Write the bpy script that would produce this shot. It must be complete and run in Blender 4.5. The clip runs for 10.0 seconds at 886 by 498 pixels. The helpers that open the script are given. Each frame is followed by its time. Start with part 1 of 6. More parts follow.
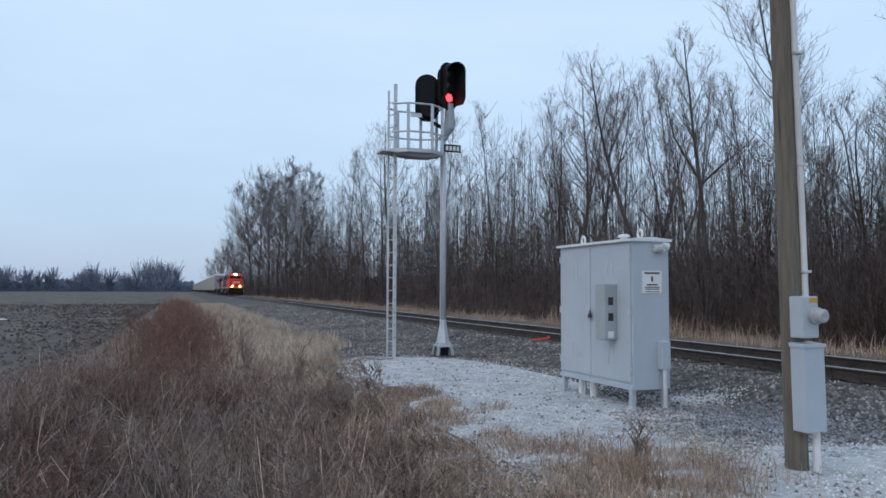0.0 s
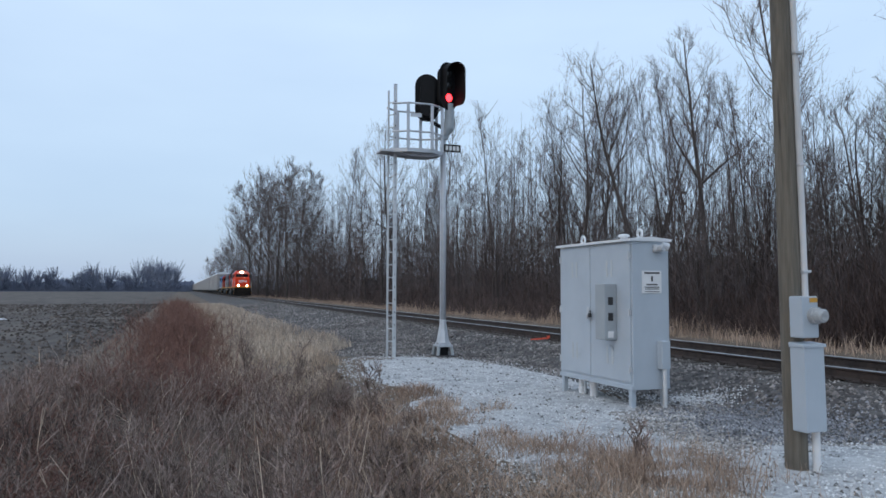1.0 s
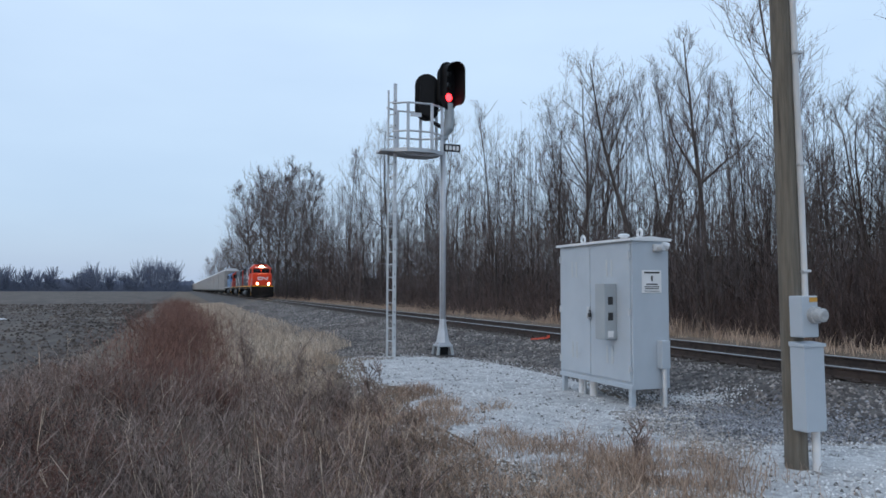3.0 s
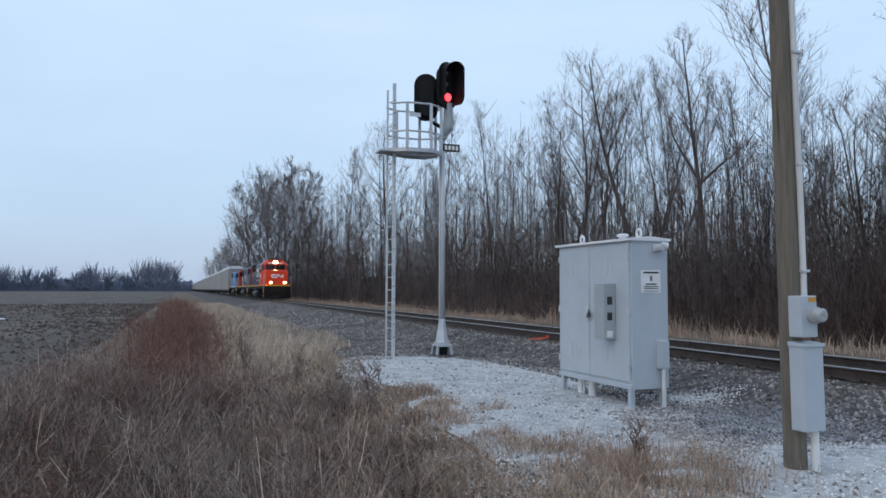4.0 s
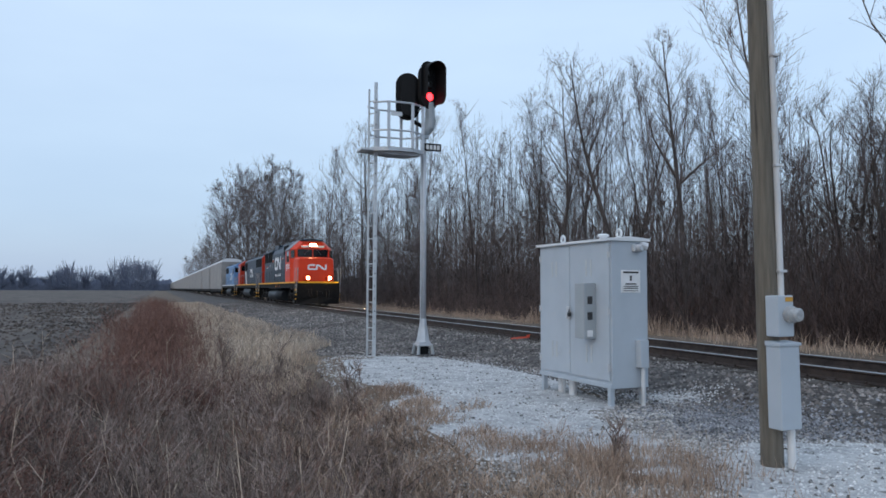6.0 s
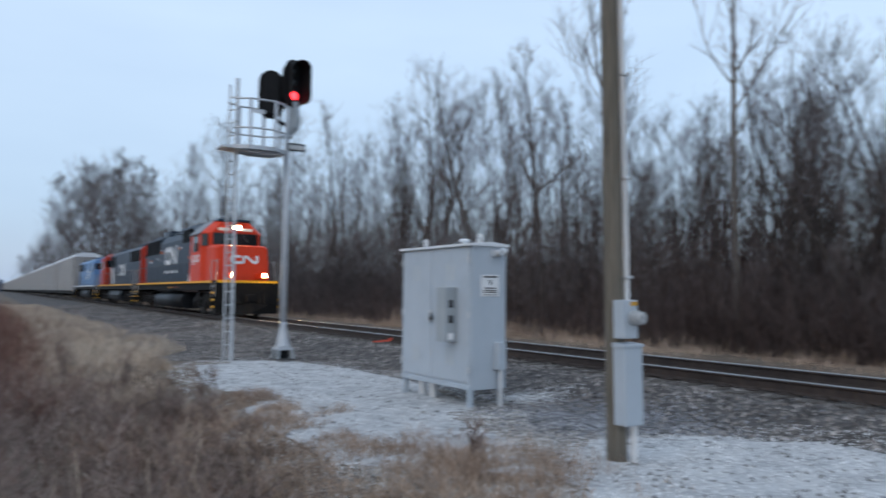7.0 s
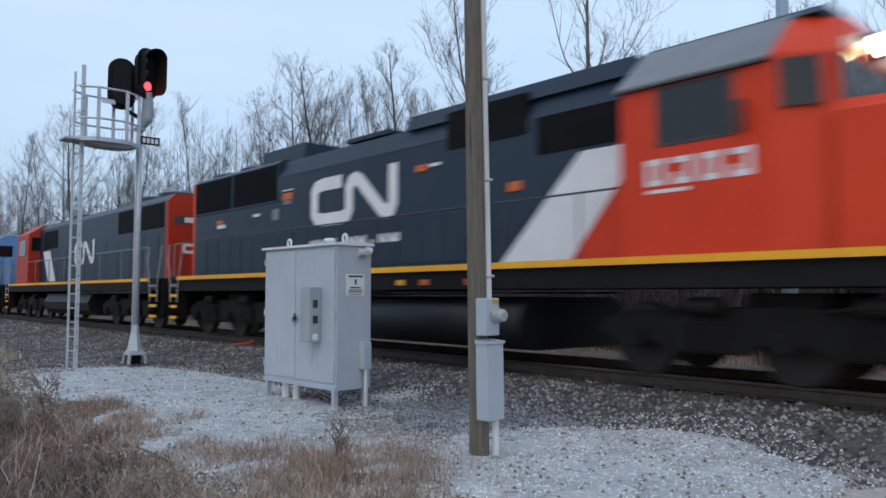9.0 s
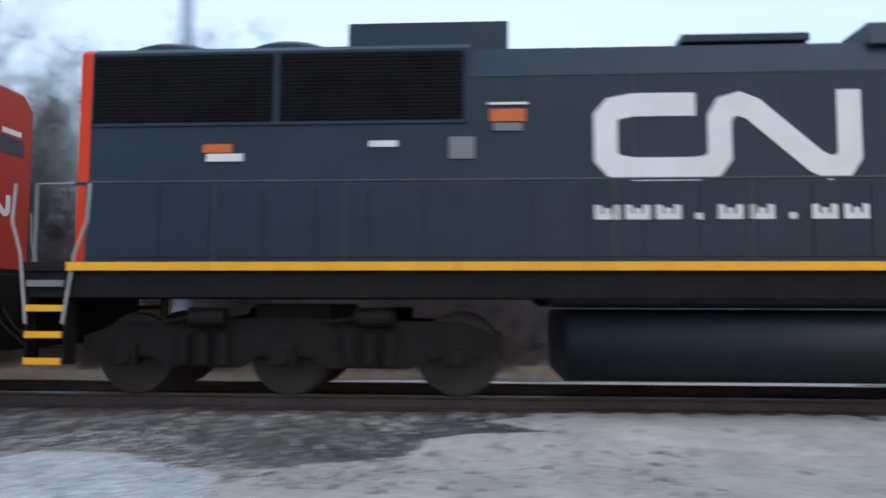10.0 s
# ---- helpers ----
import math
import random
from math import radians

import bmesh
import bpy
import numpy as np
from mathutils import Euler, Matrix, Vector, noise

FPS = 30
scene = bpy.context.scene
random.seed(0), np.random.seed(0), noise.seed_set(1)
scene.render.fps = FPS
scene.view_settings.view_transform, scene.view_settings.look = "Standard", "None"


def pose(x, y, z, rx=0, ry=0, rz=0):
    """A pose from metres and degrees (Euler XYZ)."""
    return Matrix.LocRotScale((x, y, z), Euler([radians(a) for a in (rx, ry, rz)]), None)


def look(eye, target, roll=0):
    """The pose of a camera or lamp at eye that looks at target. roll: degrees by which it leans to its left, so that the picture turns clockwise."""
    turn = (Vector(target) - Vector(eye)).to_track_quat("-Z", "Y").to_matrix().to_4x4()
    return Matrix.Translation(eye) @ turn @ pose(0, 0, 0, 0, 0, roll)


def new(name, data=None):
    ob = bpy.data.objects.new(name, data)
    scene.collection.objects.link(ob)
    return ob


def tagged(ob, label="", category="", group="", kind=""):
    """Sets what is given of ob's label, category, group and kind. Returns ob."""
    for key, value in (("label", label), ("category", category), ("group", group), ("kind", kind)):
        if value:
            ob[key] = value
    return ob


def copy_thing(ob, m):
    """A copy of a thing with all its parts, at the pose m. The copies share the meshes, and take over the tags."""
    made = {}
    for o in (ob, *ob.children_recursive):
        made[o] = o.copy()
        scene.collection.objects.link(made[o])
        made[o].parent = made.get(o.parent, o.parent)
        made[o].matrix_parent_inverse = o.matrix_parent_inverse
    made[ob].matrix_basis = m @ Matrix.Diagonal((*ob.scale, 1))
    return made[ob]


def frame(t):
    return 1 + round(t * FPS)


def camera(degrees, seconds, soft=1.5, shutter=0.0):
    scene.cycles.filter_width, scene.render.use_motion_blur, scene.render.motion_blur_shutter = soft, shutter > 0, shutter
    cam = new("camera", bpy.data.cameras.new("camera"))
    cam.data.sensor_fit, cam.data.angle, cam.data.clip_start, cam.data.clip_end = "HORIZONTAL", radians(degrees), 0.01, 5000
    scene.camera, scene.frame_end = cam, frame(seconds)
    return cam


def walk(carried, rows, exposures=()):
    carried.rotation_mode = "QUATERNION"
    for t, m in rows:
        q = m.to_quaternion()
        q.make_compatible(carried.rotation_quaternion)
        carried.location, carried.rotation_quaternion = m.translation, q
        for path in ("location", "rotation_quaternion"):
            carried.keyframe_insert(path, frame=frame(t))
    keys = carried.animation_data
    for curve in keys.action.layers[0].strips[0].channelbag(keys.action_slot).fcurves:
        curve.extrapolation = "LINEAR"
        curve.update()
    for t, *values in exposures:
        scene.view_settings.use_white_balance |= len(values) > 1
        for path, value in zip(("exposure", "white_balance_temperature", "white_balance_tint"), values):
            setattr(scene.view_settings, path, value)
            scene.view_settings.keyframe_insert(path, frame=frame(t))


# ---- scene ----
D = 10.2          # distance of the track's centre line from the camera; the track runs along y, rail tops at z = 0
EYE = 1.145
cam = camera(61.8, 10.0, soft=1.6, shutter=0.5)
VIEW = [  # seconds, yaw, pitch, roll
    (0.0, -19.41, 3.20, -0.15), (0.5, -19.40, 3.20, -0.15), (1.0, -19.42, 3.19, -0.15), (1.5, -19.43, 3.20, -0.15),
    (2.0, -19.42, 3.19, -0.14), (2.5, -19.42, 3.17, -0.13), (4.0, -19.49, 3.16, -0.13), (4.5, -19.90, 3.14, -0.10),
    (5.0, -20.13, 3.13, -0.13), (6.3, -21.90, 3.12, -0.27), (6.5, -23.44, 3.13, -0.32), (6.7, -26.60, 3.24, -0.40),
    (7.0, -31.52, 3.45, -0.55), (7.2, -36.60, 3.62, -0.50), (7.3, -39.20, 3.72, -0.47), (7.4, -41.10, 3.80, -0.45),
    (7.5, -41.57, 3.84, -0.42), (8.0, -41.62, 3.84, -0.29), (8.5, -41.72, 3.77, -0.17), (8.8, -41.80, 3.56, -0.05),
    (9.0, -41.90, 3.45, 0.00), (9.1, -42.90, 3.40, -0.08), (9.2, -45.70, 3.37, -0.17), (9.3, -50.30, 3.36, -0.24),
    (9.4, -56.00, 3.42, -0.34), (9.5, -61.20, 3.50, -0.37), (9.6, -66.40, 3.60, -0.35), (9.8, -75.80, 3.87, -0.20),
    (10.0, -86.56, 4.29, -0.15),
]
walk(cam, [(t, pose(0, 0, EYE, 90 + p, r, w)) for t, w, p, r in VIEW], [(0.0, 0.0), (9.0, 0.0), (9.5, 0.05), (9.8, 0.18), (10.0, 0.32)])

# ---- world: even dusk sky under high cloud ----
world = bpy.data.worlds.new("dusk_sky")
scene.world = world
world.use_nodes = True
wn, wl = world.node_tree.nodes, world.node_tree.links
wn.clear()
w_out, w_bg = wn.new("ShaderNodeOutputWorld"), wn.new("ShaderNodeBackground")
w_sky = wn.new("ShaderNodeTexSky")
w_sky.sky_type, w_sky.sun_disc = "NISHITA", False
w_sky.sun_elevation, w_sky.sun_rotation = radians(6), radians(250)
w_co, w_sep = wn.new("ShaderNodeTexCoord"), wn.new("ShaderNodeSeparateXYZ")
w_ramp = wn.new("ShaderNodeValToRGB")
w_noise = wn.new("ShaderNodeTexNoise")
w_noise.inputs["Scale"].default_value, w_noise.inputs["Detail"].default_value = 2.2, 4
w_map = wn.new("ShaderNodeMapping")
w_map.inputs["Scale"].default_value = (1, 1, 3.5)
w_mix, w_cloud = wn.new("ShaderNodeMix"), wn.new("ShaderNodeMix")
w_mix.data_type = w_cloud.data_type = "RGBA"
w_cloud.blend_type = "MULTIPLY"
el = w_ramp.color_ramp.elements
el[0].position, el[0].color = 0.0, (0.40, 0.54, 0.76, 1)
el[1].position, el[1].color = 0.9, (0.58, 0.74, 0.97, 1)
e = el.new(0.10)
e.color = (0.46, 0.62, 0.86, 1)
e = el.new(0.34)
e.color = (0.59, 0.755, 0.985, 1)
w_cr = wn.new("ShaderNodeValToRGB")
w_cr.color_ramp.elements[0].position, w_cr.color_ramp.elements[0].color = 0.3, (0.93, 0.94, 0.96, 1)
w_cr.color_ramp.elements[1].position, w_cr.color_ramp.elements[1].color = 0.7, (1.06, 1.05, 1.03, 1)
wl.new(w_co.outputs["Generated"], w_sep.inputs[0])
wl.new(w_sep.outputs["Z"], w_ramp.inputs[0])
wl.new(w_co.outputs["Generated"], w_map.inputs[0])
wl.new(w_map.outputs[0], w_noise.inputs["Vector"])
wl.new(w_noise.outputs["Fac"], w_cr.inputs[0])
w_cloud.inputs["Factor"].default_value = 1.0
wl.new(w_ramp.outputs["Color"], w_cloud.inputs["A"])
wl.new(w_cr.outputs["Color"], w_cloud.inputs["B"])
w_mix.inputs["Factor"].default_value = 0.04
wl.new(w_cloud.outputs["Result"], w_mix.inputs["A"])
wl.new(w_sky.outputs["Color"], w_mix.inputs["B"])
wl.new(w_mix.outputs["Result"], w_bg.inputs["Color"])
w_bg.inputs["Strength"].default_value = 1.0
wl.new(w_bg.outputs[0], w_out.inputs[0])
sun = new("sun", bpy.data.lights.new("sun", "SUN"))
sun.data.energy, sun.data.angle, sun.data.color = 0.5, radians(40), (1.0, 0.93, 0.86)
sun.matrix_world = look((-30, -20, 40), (0, 0, 0))

# ---- materials ----
def mat(name, c1, c2=None, rough=0.7, metal=0.0, scale=8.0, bump=0.2, bscale=None, c3=None, spots=0.0, emit=None, vary=0.0, spec=0.5, stretch=None):
    """Two tones mixed by a coarse and a fine noise, bumped; c3: stains; vary: spread of tone from piece to piece."""
    m = bpy.data.materials.new(name)
    m.use_nodes = True
    nt = m.node_tree
    n, l = nt.nodes, nt.links
    b = n["Principled BSDF"]
    b.inputs["Roughness"].default_value, b.inputs["Metallic"].default_value = rough, metal
    b.inputs["Specular IOR Level"].default_value = spec
    co, mp = n.new("ShaderNodeTexCoord"), n.new("ShaderNodeMapping")
    l.new(co.outputs["Object"], mp.inputs[0])
    if stretch:
        mp.inputs["Scale"].default_value = stretch
    big, fine = n.new("ShaderNodeTexNoise"), n.new("ShaderNodeTexNoise")
    big.inputs["Scale"].default_value, big.inputs["Detail"].default_value = scale * 0.15, 3
    fine.inputs["Scale"].default_value, fine.inputs["Detail"].default_value = scale, 6
    for q in (big, fine):
        l.new(mp.outputs[0], q.inputs["Vector"])
    add = n.new("ShaderNodeMath")
    add.operation = "ADD"
    l.new(big.outputs["Fac"], add.inputs[0])
    l.new(fine.outputs["Fac"], add.inputs[1])
    rmp = n.new("ShaderNodeMapRange")
    rmp.inputs["From Min"].default_value, rmp.inputs["From Max"].default_value = 0.75, 1.25
    l.new(add.outputs[0], rmp.inputs["Value"])
    mx = n.new("ShaderNodeMix")
    mx.data_type = "RGBA"
    c2 = c2 or tuple(x * 0.8 for x in c1)
    mx.inputs["A"].default_value, mx.inputs["B"].default_value = (*c1, 1), (*c2, 1)
    l.new(rmp.outputs[0], mx.inputs["Factor"])
    last = mx.outputs["Result"]
    if c3:
        st, sr, sm = n.new("ShaderNodeTexNoise"), n.new("ShaderNodeMapRange"), n.new("ShaderNodeMix")
        st.inputs["Scale"].default_value, st.inputs["Detail"].default_value = scale * 0.4, 8
        l.new(mp.outputs[0], st.inputs["Vector"])
        sr.inputs["From Min"].default_value, sr.inputs["From Max"].default_value = 0.62 - spots, 0.72 - spots
        l.new(st.outputs["Fac"], sr.inputs["Value"])
        sm.data_type = "RGBA"
        sm.inputs["B"].default_value = (*c3, 1)
        l.new(sr.outputs[0], sm.inputs["Factor"])
        l.new(last, sm.inputs["A"])
        last = sm.outputs["Result"]
    if vary:
        info, hs, vr = n.new("ShaderNodeNewGeometry"), n.new("ShaderNodeHueSaturation"), n.new("ShaderNodeMapRange")
        vr.inputs["To Min"].default_value, vr.inputs["To Max"].default_value = 1 - vary, 1 + vary
        l.new(info.outputs["Random Per Island"], vr.inputs["Value"])
        l.new(vr.outputs[0], hs.inputs["Value"])
        l.new(last, hs.inputs["Color"])
        last = hs.outputs["Color"]
    l.new(last, b.inputs["Base Color"])
    if bump:
        bp, bn = n.new("ShaderNodeBump"), n.new("ShaderNodeTexNoise")
        bn.inputs["Scale"].default_value, bn.inputs["Detail"].default_value = bscale or scale * 2, 6
        l.new(mp.outputs[0], bn.inputs["Vector"])
        l.new(bn.outputs["Fac"], bp.inputs["Height"])
        bp.inputs["Strength"].default_value, bp.inputs["Distance"].default_value = bump, 0.02
        l.new(bp.outputs[0], b.inputs["Normal"])
    if emit:
        b.inputs["Emission Color"].default_value, b.inputs["Emission Strength"].default_value = (*emit[:3], 1), emit[3]
    return m


CLOD = mat("earth_clod", (0.032, 0.024, 0.021), (0.120, 0.098, 0.084), 0.95, 0, 3, 0.5, 12, vary=0.5)
SOIL = mat("field_soil", (0.044, 0.034, 0.029), (0.122, 0.099, 0.083), 0.95, 0, 1.6, 0.9, 7, (0.19, 0.155, 0.12), -0.005, stretch=(1.5, 0.22, 1))
GROUND = mat("verge_soil", (0.085, 0.060, 0.043), (0.17, 0.128, 0.092), 0.95, 0, 5, 0.9, 14, (0.24, 0.20, 0.165), -0.01)
# the shade in the gaps between stones is put into this dark bed
BALLAST = mat("ballast_bed", (0.035, 0.030, 0.028), (0.13, 0.118, 0.112), 0.9, 0, 22, 1.0, 26, (0.018, 0.015, 0.015), 0.05)
STONE = mat("ballast_stone", (0.085, 0.072, 0.067), (0.27, 0.247, 0.232), 0.85, 0, 4, 0.4, 30, (0.04, 0.032, 0.03), 0.02, vary=0.8)
PAD = mat("limestone_gravel", (0.32, 0.32, 0.327), (0.56, 0.557, 0.555), 0.9, 0, 20, 1.0, 40, (0.19, 0.18, 0.17), 0.03)
PADSTONE = mat("limestone_chip", (0.52, 0.52, 0.525), (0.66, 0.655, 0.65), 0.85, 0, 12, 0.3, vary=0.3)
DARKCHIP = mat("dark_chip", (0.10, 0.095, 0.09), (0.18, 0.17, 0.16), 0.85, 0, 12, 0.3, vary=0.4)
GREYCHIP = mat("blue_grey_chip", (0.10, 0.103, 0.115), (0.25, 0.255, 0.275), 0.85, 0, 6, 0.3, vary=0.75)
ROADGRAVEL = mat("road_gravel", (0.33, 0.292, 0.265), (0.49, 0.442, 0.405), 0.9, 0, 9, 0.7, 30, (0.20, 0.18, 0.17), 0.0)
RAIL = mat("rusty_rail", (0.032, 0.023, 0.020), (0.068, 0.049, 0.041), 0.75, 0.2, 10, 0.2, 60)
RAILHEAD = mat("worn_railhead", (0.42, 0.42, 0.43), (0.33, 0.32, 0.32), 0.35, 0.9, 6, 0.05, 40)
TIE = mat("creosoted_tie", (0.055, 0.045, 0.038), (0.11, 0.095, 0.082), 0.9, 0, 9, 0.6, 30, stretch=(1, 8, 8))
SILVER = mat("galvanised_steel", (0.50, 0.52, 0.54), (0.62, 0.64, 0.66), 0.5, 0.35, 9, 0.06, 40)
ALU = mat("aluminium_paint", (0.55, 0.57, 0.60), (0.44, 0.46, 0.49), 0.45, 0.3, 5, 0.05, 30)
CABGREY = mat("cabinet_paint", (0.41, 0.46, 0.51), (0.46, 0.51, 0.56), 0.55, 0.05, 3, 0.04, 30, (0.33, 0.36, 0.39), -0.08)
CABWHITE = mat("cabinet_roof_paint", (0.72, 0.74, 0.76), (0.64, 0.66, 0.68), 0.5, 0, 5, 0.05)
BOXGREY = mat("meter_box_paint", (0.33, 0.36, 0.38), (0.37, 0.40, 0.42), 0.5, 0.1, 4, 0.04, 30)
LOUVRE = mat("dark_opening", (0.03, 0.03, 0.033), (0.05, 0.05, 0.052), 0.7, 0, 8, 0.1)
WHITE = mat("white_enamel", (0.78, 0.78, 0.78), (0.70, 0.70, 0.70), 0.5, 0, 8, 0.03)
INK = mat("black_print", (0.04, 0.04, 0.04), (0.06, 0.06, 0.06), 0.6, 0, 8, 0.02)
PVC = mat("grey_conduit", (0.62, 0.63, 0.64), (0.52, 0.53, 0.54), 0.55, 0, 5, 0.03)
POLE = mat("weathered_pole", (0.125, 0.108, 0.085), (0.21, 0.185, 0.15), 0.9, 0, 10, 0.7, 24, (0.07, 0.06, 0.05), 0.0, stretch=(4, 4, 0.25))
BLACK = mat("signal_black", (0.005, 0.005, 0.006), (0.009, 0.009, 0.01), 0.6, 0, 9, 0.05, spec=0.2)
REDGLOW = mat("red_signal_glow", (0.3, 0.01, 0.01), None, 0.4, 0, 4, 0, emit=(1.0, 0.03, 0.04, 6.0))
LENS = mat("dark_lens", (0.02, 0.02, 0.02), None, 0.15, 0, 4, 0)
GLASS = mat("cab_glass", (0.012, 0.014, 0.016), None, 0.08, 0, 4, 0)
METERGLASS = mat("meter_glass", (0.42, 0.44, 0.45), (0.30, 0.31, 0.32), 0.15, 0, 30, 0)
AMBER = mat("amber_label", (0.62, 0.33, 0.05), (0.5, 0.25, 0.04), 0.6, 0, 20, 0)
RIBBON = mat("orange_ribbon", (0.75, 0.12, 0.07), (0.6, 0.1, 0.06), 0.7, 0, 20, 0)
FARPOLE = mat("blue_grey_pole", (0.27, 0.345, 0.43), (0.33, 0.405, 0.48), 0.5, 0.1, 3, 0.04, stretch=(3, 3, 0.4))
CONCRETE = mat("concrete", (0.42, 0.41, 0.40), (0.52, 0.51, 0.49), 0.9, 0, 12, 0.3)
BARK = mat("grey_brown_bark", (0.058, 0.049, 0.047), (0.112, 0.097, 0.092), 0.95, 0, 5, 0.6, 20, stretch=(3, 3, 0.6), spec=0.2)
BARKPALE = mat("pale_bark", (0.13, 0.115, 0.105), (0.20, 0.18, 0.165), 0.95, 0, 5, 0.5, 20, stretch=(3, 3, 0.6))
TWIG = mat("bare_twigs", (0.098, 0.082, 0.082), (0.178, 0.152, 0.150), 0.95, 0, 1.5, 0, vary=0.35, spec=0.2)
THICKET = mat("thicket_twigs", (0.068, 0.050, 0.047), (0.138, 0.106, 0.100), 0.95, 0, 1.0, 0, vary=0.6, spec=0.1)
BRUSH = mat("grey_brush_stems", (0.145, 0.104, 0.090), (0.33, 0.255, 0.222), 0.95, 0, 0.9, 0, vary=0.6)
DARKBRUSH = mat("dark_brush_stems", (0.060, 0.042, 0.036), (0.150, 0.108, 0.090), 0.95, 0, 0.9, 0, vary=0.5)
REDBRUSH = mat("red_brush_stems", (0.125, 0.064, 0.049), (0.235, 0.130, 0.103), 0.95, 0, 1.2, 0, vary=0.5)
STRAW = mat("dead_straw", (0.42, 0.315, 0.235), (0.62, 0.51, 0.405), 0.95, 0, 1.5, 0, vary=0.4)
STRAWBROWN = mat("brown_straw", (0.29, 0.20, 0.148), (0.51, 0.385, 0.295), 0.95, 0, 1.5, 0, vary=0.5)
# air haze over the distance is put into this pale blue-grey
FARWOOD = mat("hazed_far_woods", (0.115, 0.135, 0.19), (0.165, 0.185, 0.24), 1.0, 0, 0.35, 0, spec=0.0)
LOCORED = mat("loco_red", (0.74, 0.052, 0.010), (0.66, 0.043, 0.009), 0.45, 0, 1.2, 0.03, 10, (0.52, 0.045, 0.015), -0.08, spec=0.3)
LOCOBLACK = mat("loco_blue_black", (0.015, 0.028, 0.048), (0.022, 0.037, 0.060), 0.45, 0, 1.2, 0.03, 10, (0.032, 0.044, 0.058), -0.06, spec=0.3)
LOCOGREY = mat("loco_grey", (0.16, 0.17, 0.185), (0.21, 0.22, 0.235), 0.5, 0, 1.5, 0.03)
LOCOWHITE = mat("loco_white", (0.82, 0.82, 0.82), (0.72, 0.72, 0.72), 0.5, 0, 2.5, 0.03)
YELLOW = mat("sill_yellow", (0.92, 0.45, 0.010), (0.84, 0.38, 0.008), 0.5, 0, 3, 0.02)
UNDER = mat("underframe_grime", (0.007, 0.006, 0.006), (0.014, 0.012, 0.011), 0.75, 0.1, 4, 0.2, 20, spec=0.25)
TANKPAINT = mat("tank_black", (0.006, 0.008, 0.011), (0.011, 0.013, 0.017), 0.5, 0, 2, 0.04, spec=0.3)
GRILLE = mat("grille_dark", (0.004, 0.004, 0.005), (0.009, 0.009, 0.01), 0.8, 0, 14, 0.2, spec=0.15)
WHEELSTEEL = mat("wheel_steel", (0.025, 0.021, 0.02), (0.045, 0.04, 0.037), 0.6, 0.4, 6, 0.1)
HEADLAMP = mat("headlamp_glow", (0.8, 0.7, 0.5), None, 0.3, 0, 4, 0, emit=(1.0, 0.70, 0.36, 260.0))
NUMBERBOARD = mat("lit_number_board", (0.6, 0.58, 0.54), None, 0.4, 0, 4, 0, emit=(1.0, 0.88, 0.7, 0.2))
LOCODULLRED = mat("darker_loco_red", (0.46, 0.036, 0.012), (0.38, 0.032, 0.012), 0.5, 0, 1.2, 0.03, 10, (0.26, 0.03, 0.015), -0.04, spec=0.3)
STICKER = mat("orange_sticker", (0.70, 0.16, 0.04), (0.6, 0.13, 0.03), 0.6, 0, 9, 0)
LOCOBLUE = mat("loco_blue", (0.10, 0.22, 0.42), (0.14, 0.27, 0.47), 0.5, 0, 1.5, 0.03)
RACKSIDE = mat("rack_panel", (0.27, 0.255, 0.245), (0.35, 0.335, 0.32), 0.6, 0.1, 2, 0.1, 8, (0.20, 0.18, 0.165), -0.03)
RACKROOF = mat("rack_roof", (0.70, 0.72, 0.74), (0.62, 0.64, 0.66), 0.5, 0.1, 2, 0.05)
SNOW = mat("old_snow", (0.72, 0.73, 0.75), (0.6, 0.61, 0.62), 0.8, 0, 6, 0.3)
RAILGREY = mat("grab_rail_grey", (0.40, 0.38, 0.37), (0.33, 0.31, 0.30), 0.5, 0, 6, 0.02)
# twig tone made darker; the dimness inside the woods is put into it
DEEPWOOD = mat("dimmed_wood_stems", (0.062, 0.050, 0.049), (0.128, 0.107, 0.105), 0.95, 0, 0.8, 0, vary=0.5, spec=0.1)
MIXGRAVEL = mat("mixed_gravel", (0.20, 0.18, 0.165), (0.36, 0.335, 0.315), 0.9, 0, 20, 1.0, 34, (0.10, 0.085, 0.075), 0.03)
MIXSTONE = mat("mixed_chip", (0.22, 0.20, 0.185), (0.46, 0.44, 0.42), 0.85, 0, 6, 0.3, vary=0.6)
PALESTRIP = mat("pale_vent_strip", (0.50, 0.53, 0.54), (0.45, 0.48, 0.50), 0.6, 0, 6, 0.03)
# near-black filler: the shade among dense stems is put into its colour
CORE = mat("shaded_undergrowth_fill", (0.026, 0.020, 0.019), (0.072, 0.057, 0.053), 1.0, 0, 5.0, 1.0, 9, (0.085, 0.070, 0.062), -0.04, stretch=(1, 1, 0.35), spec=0.05)


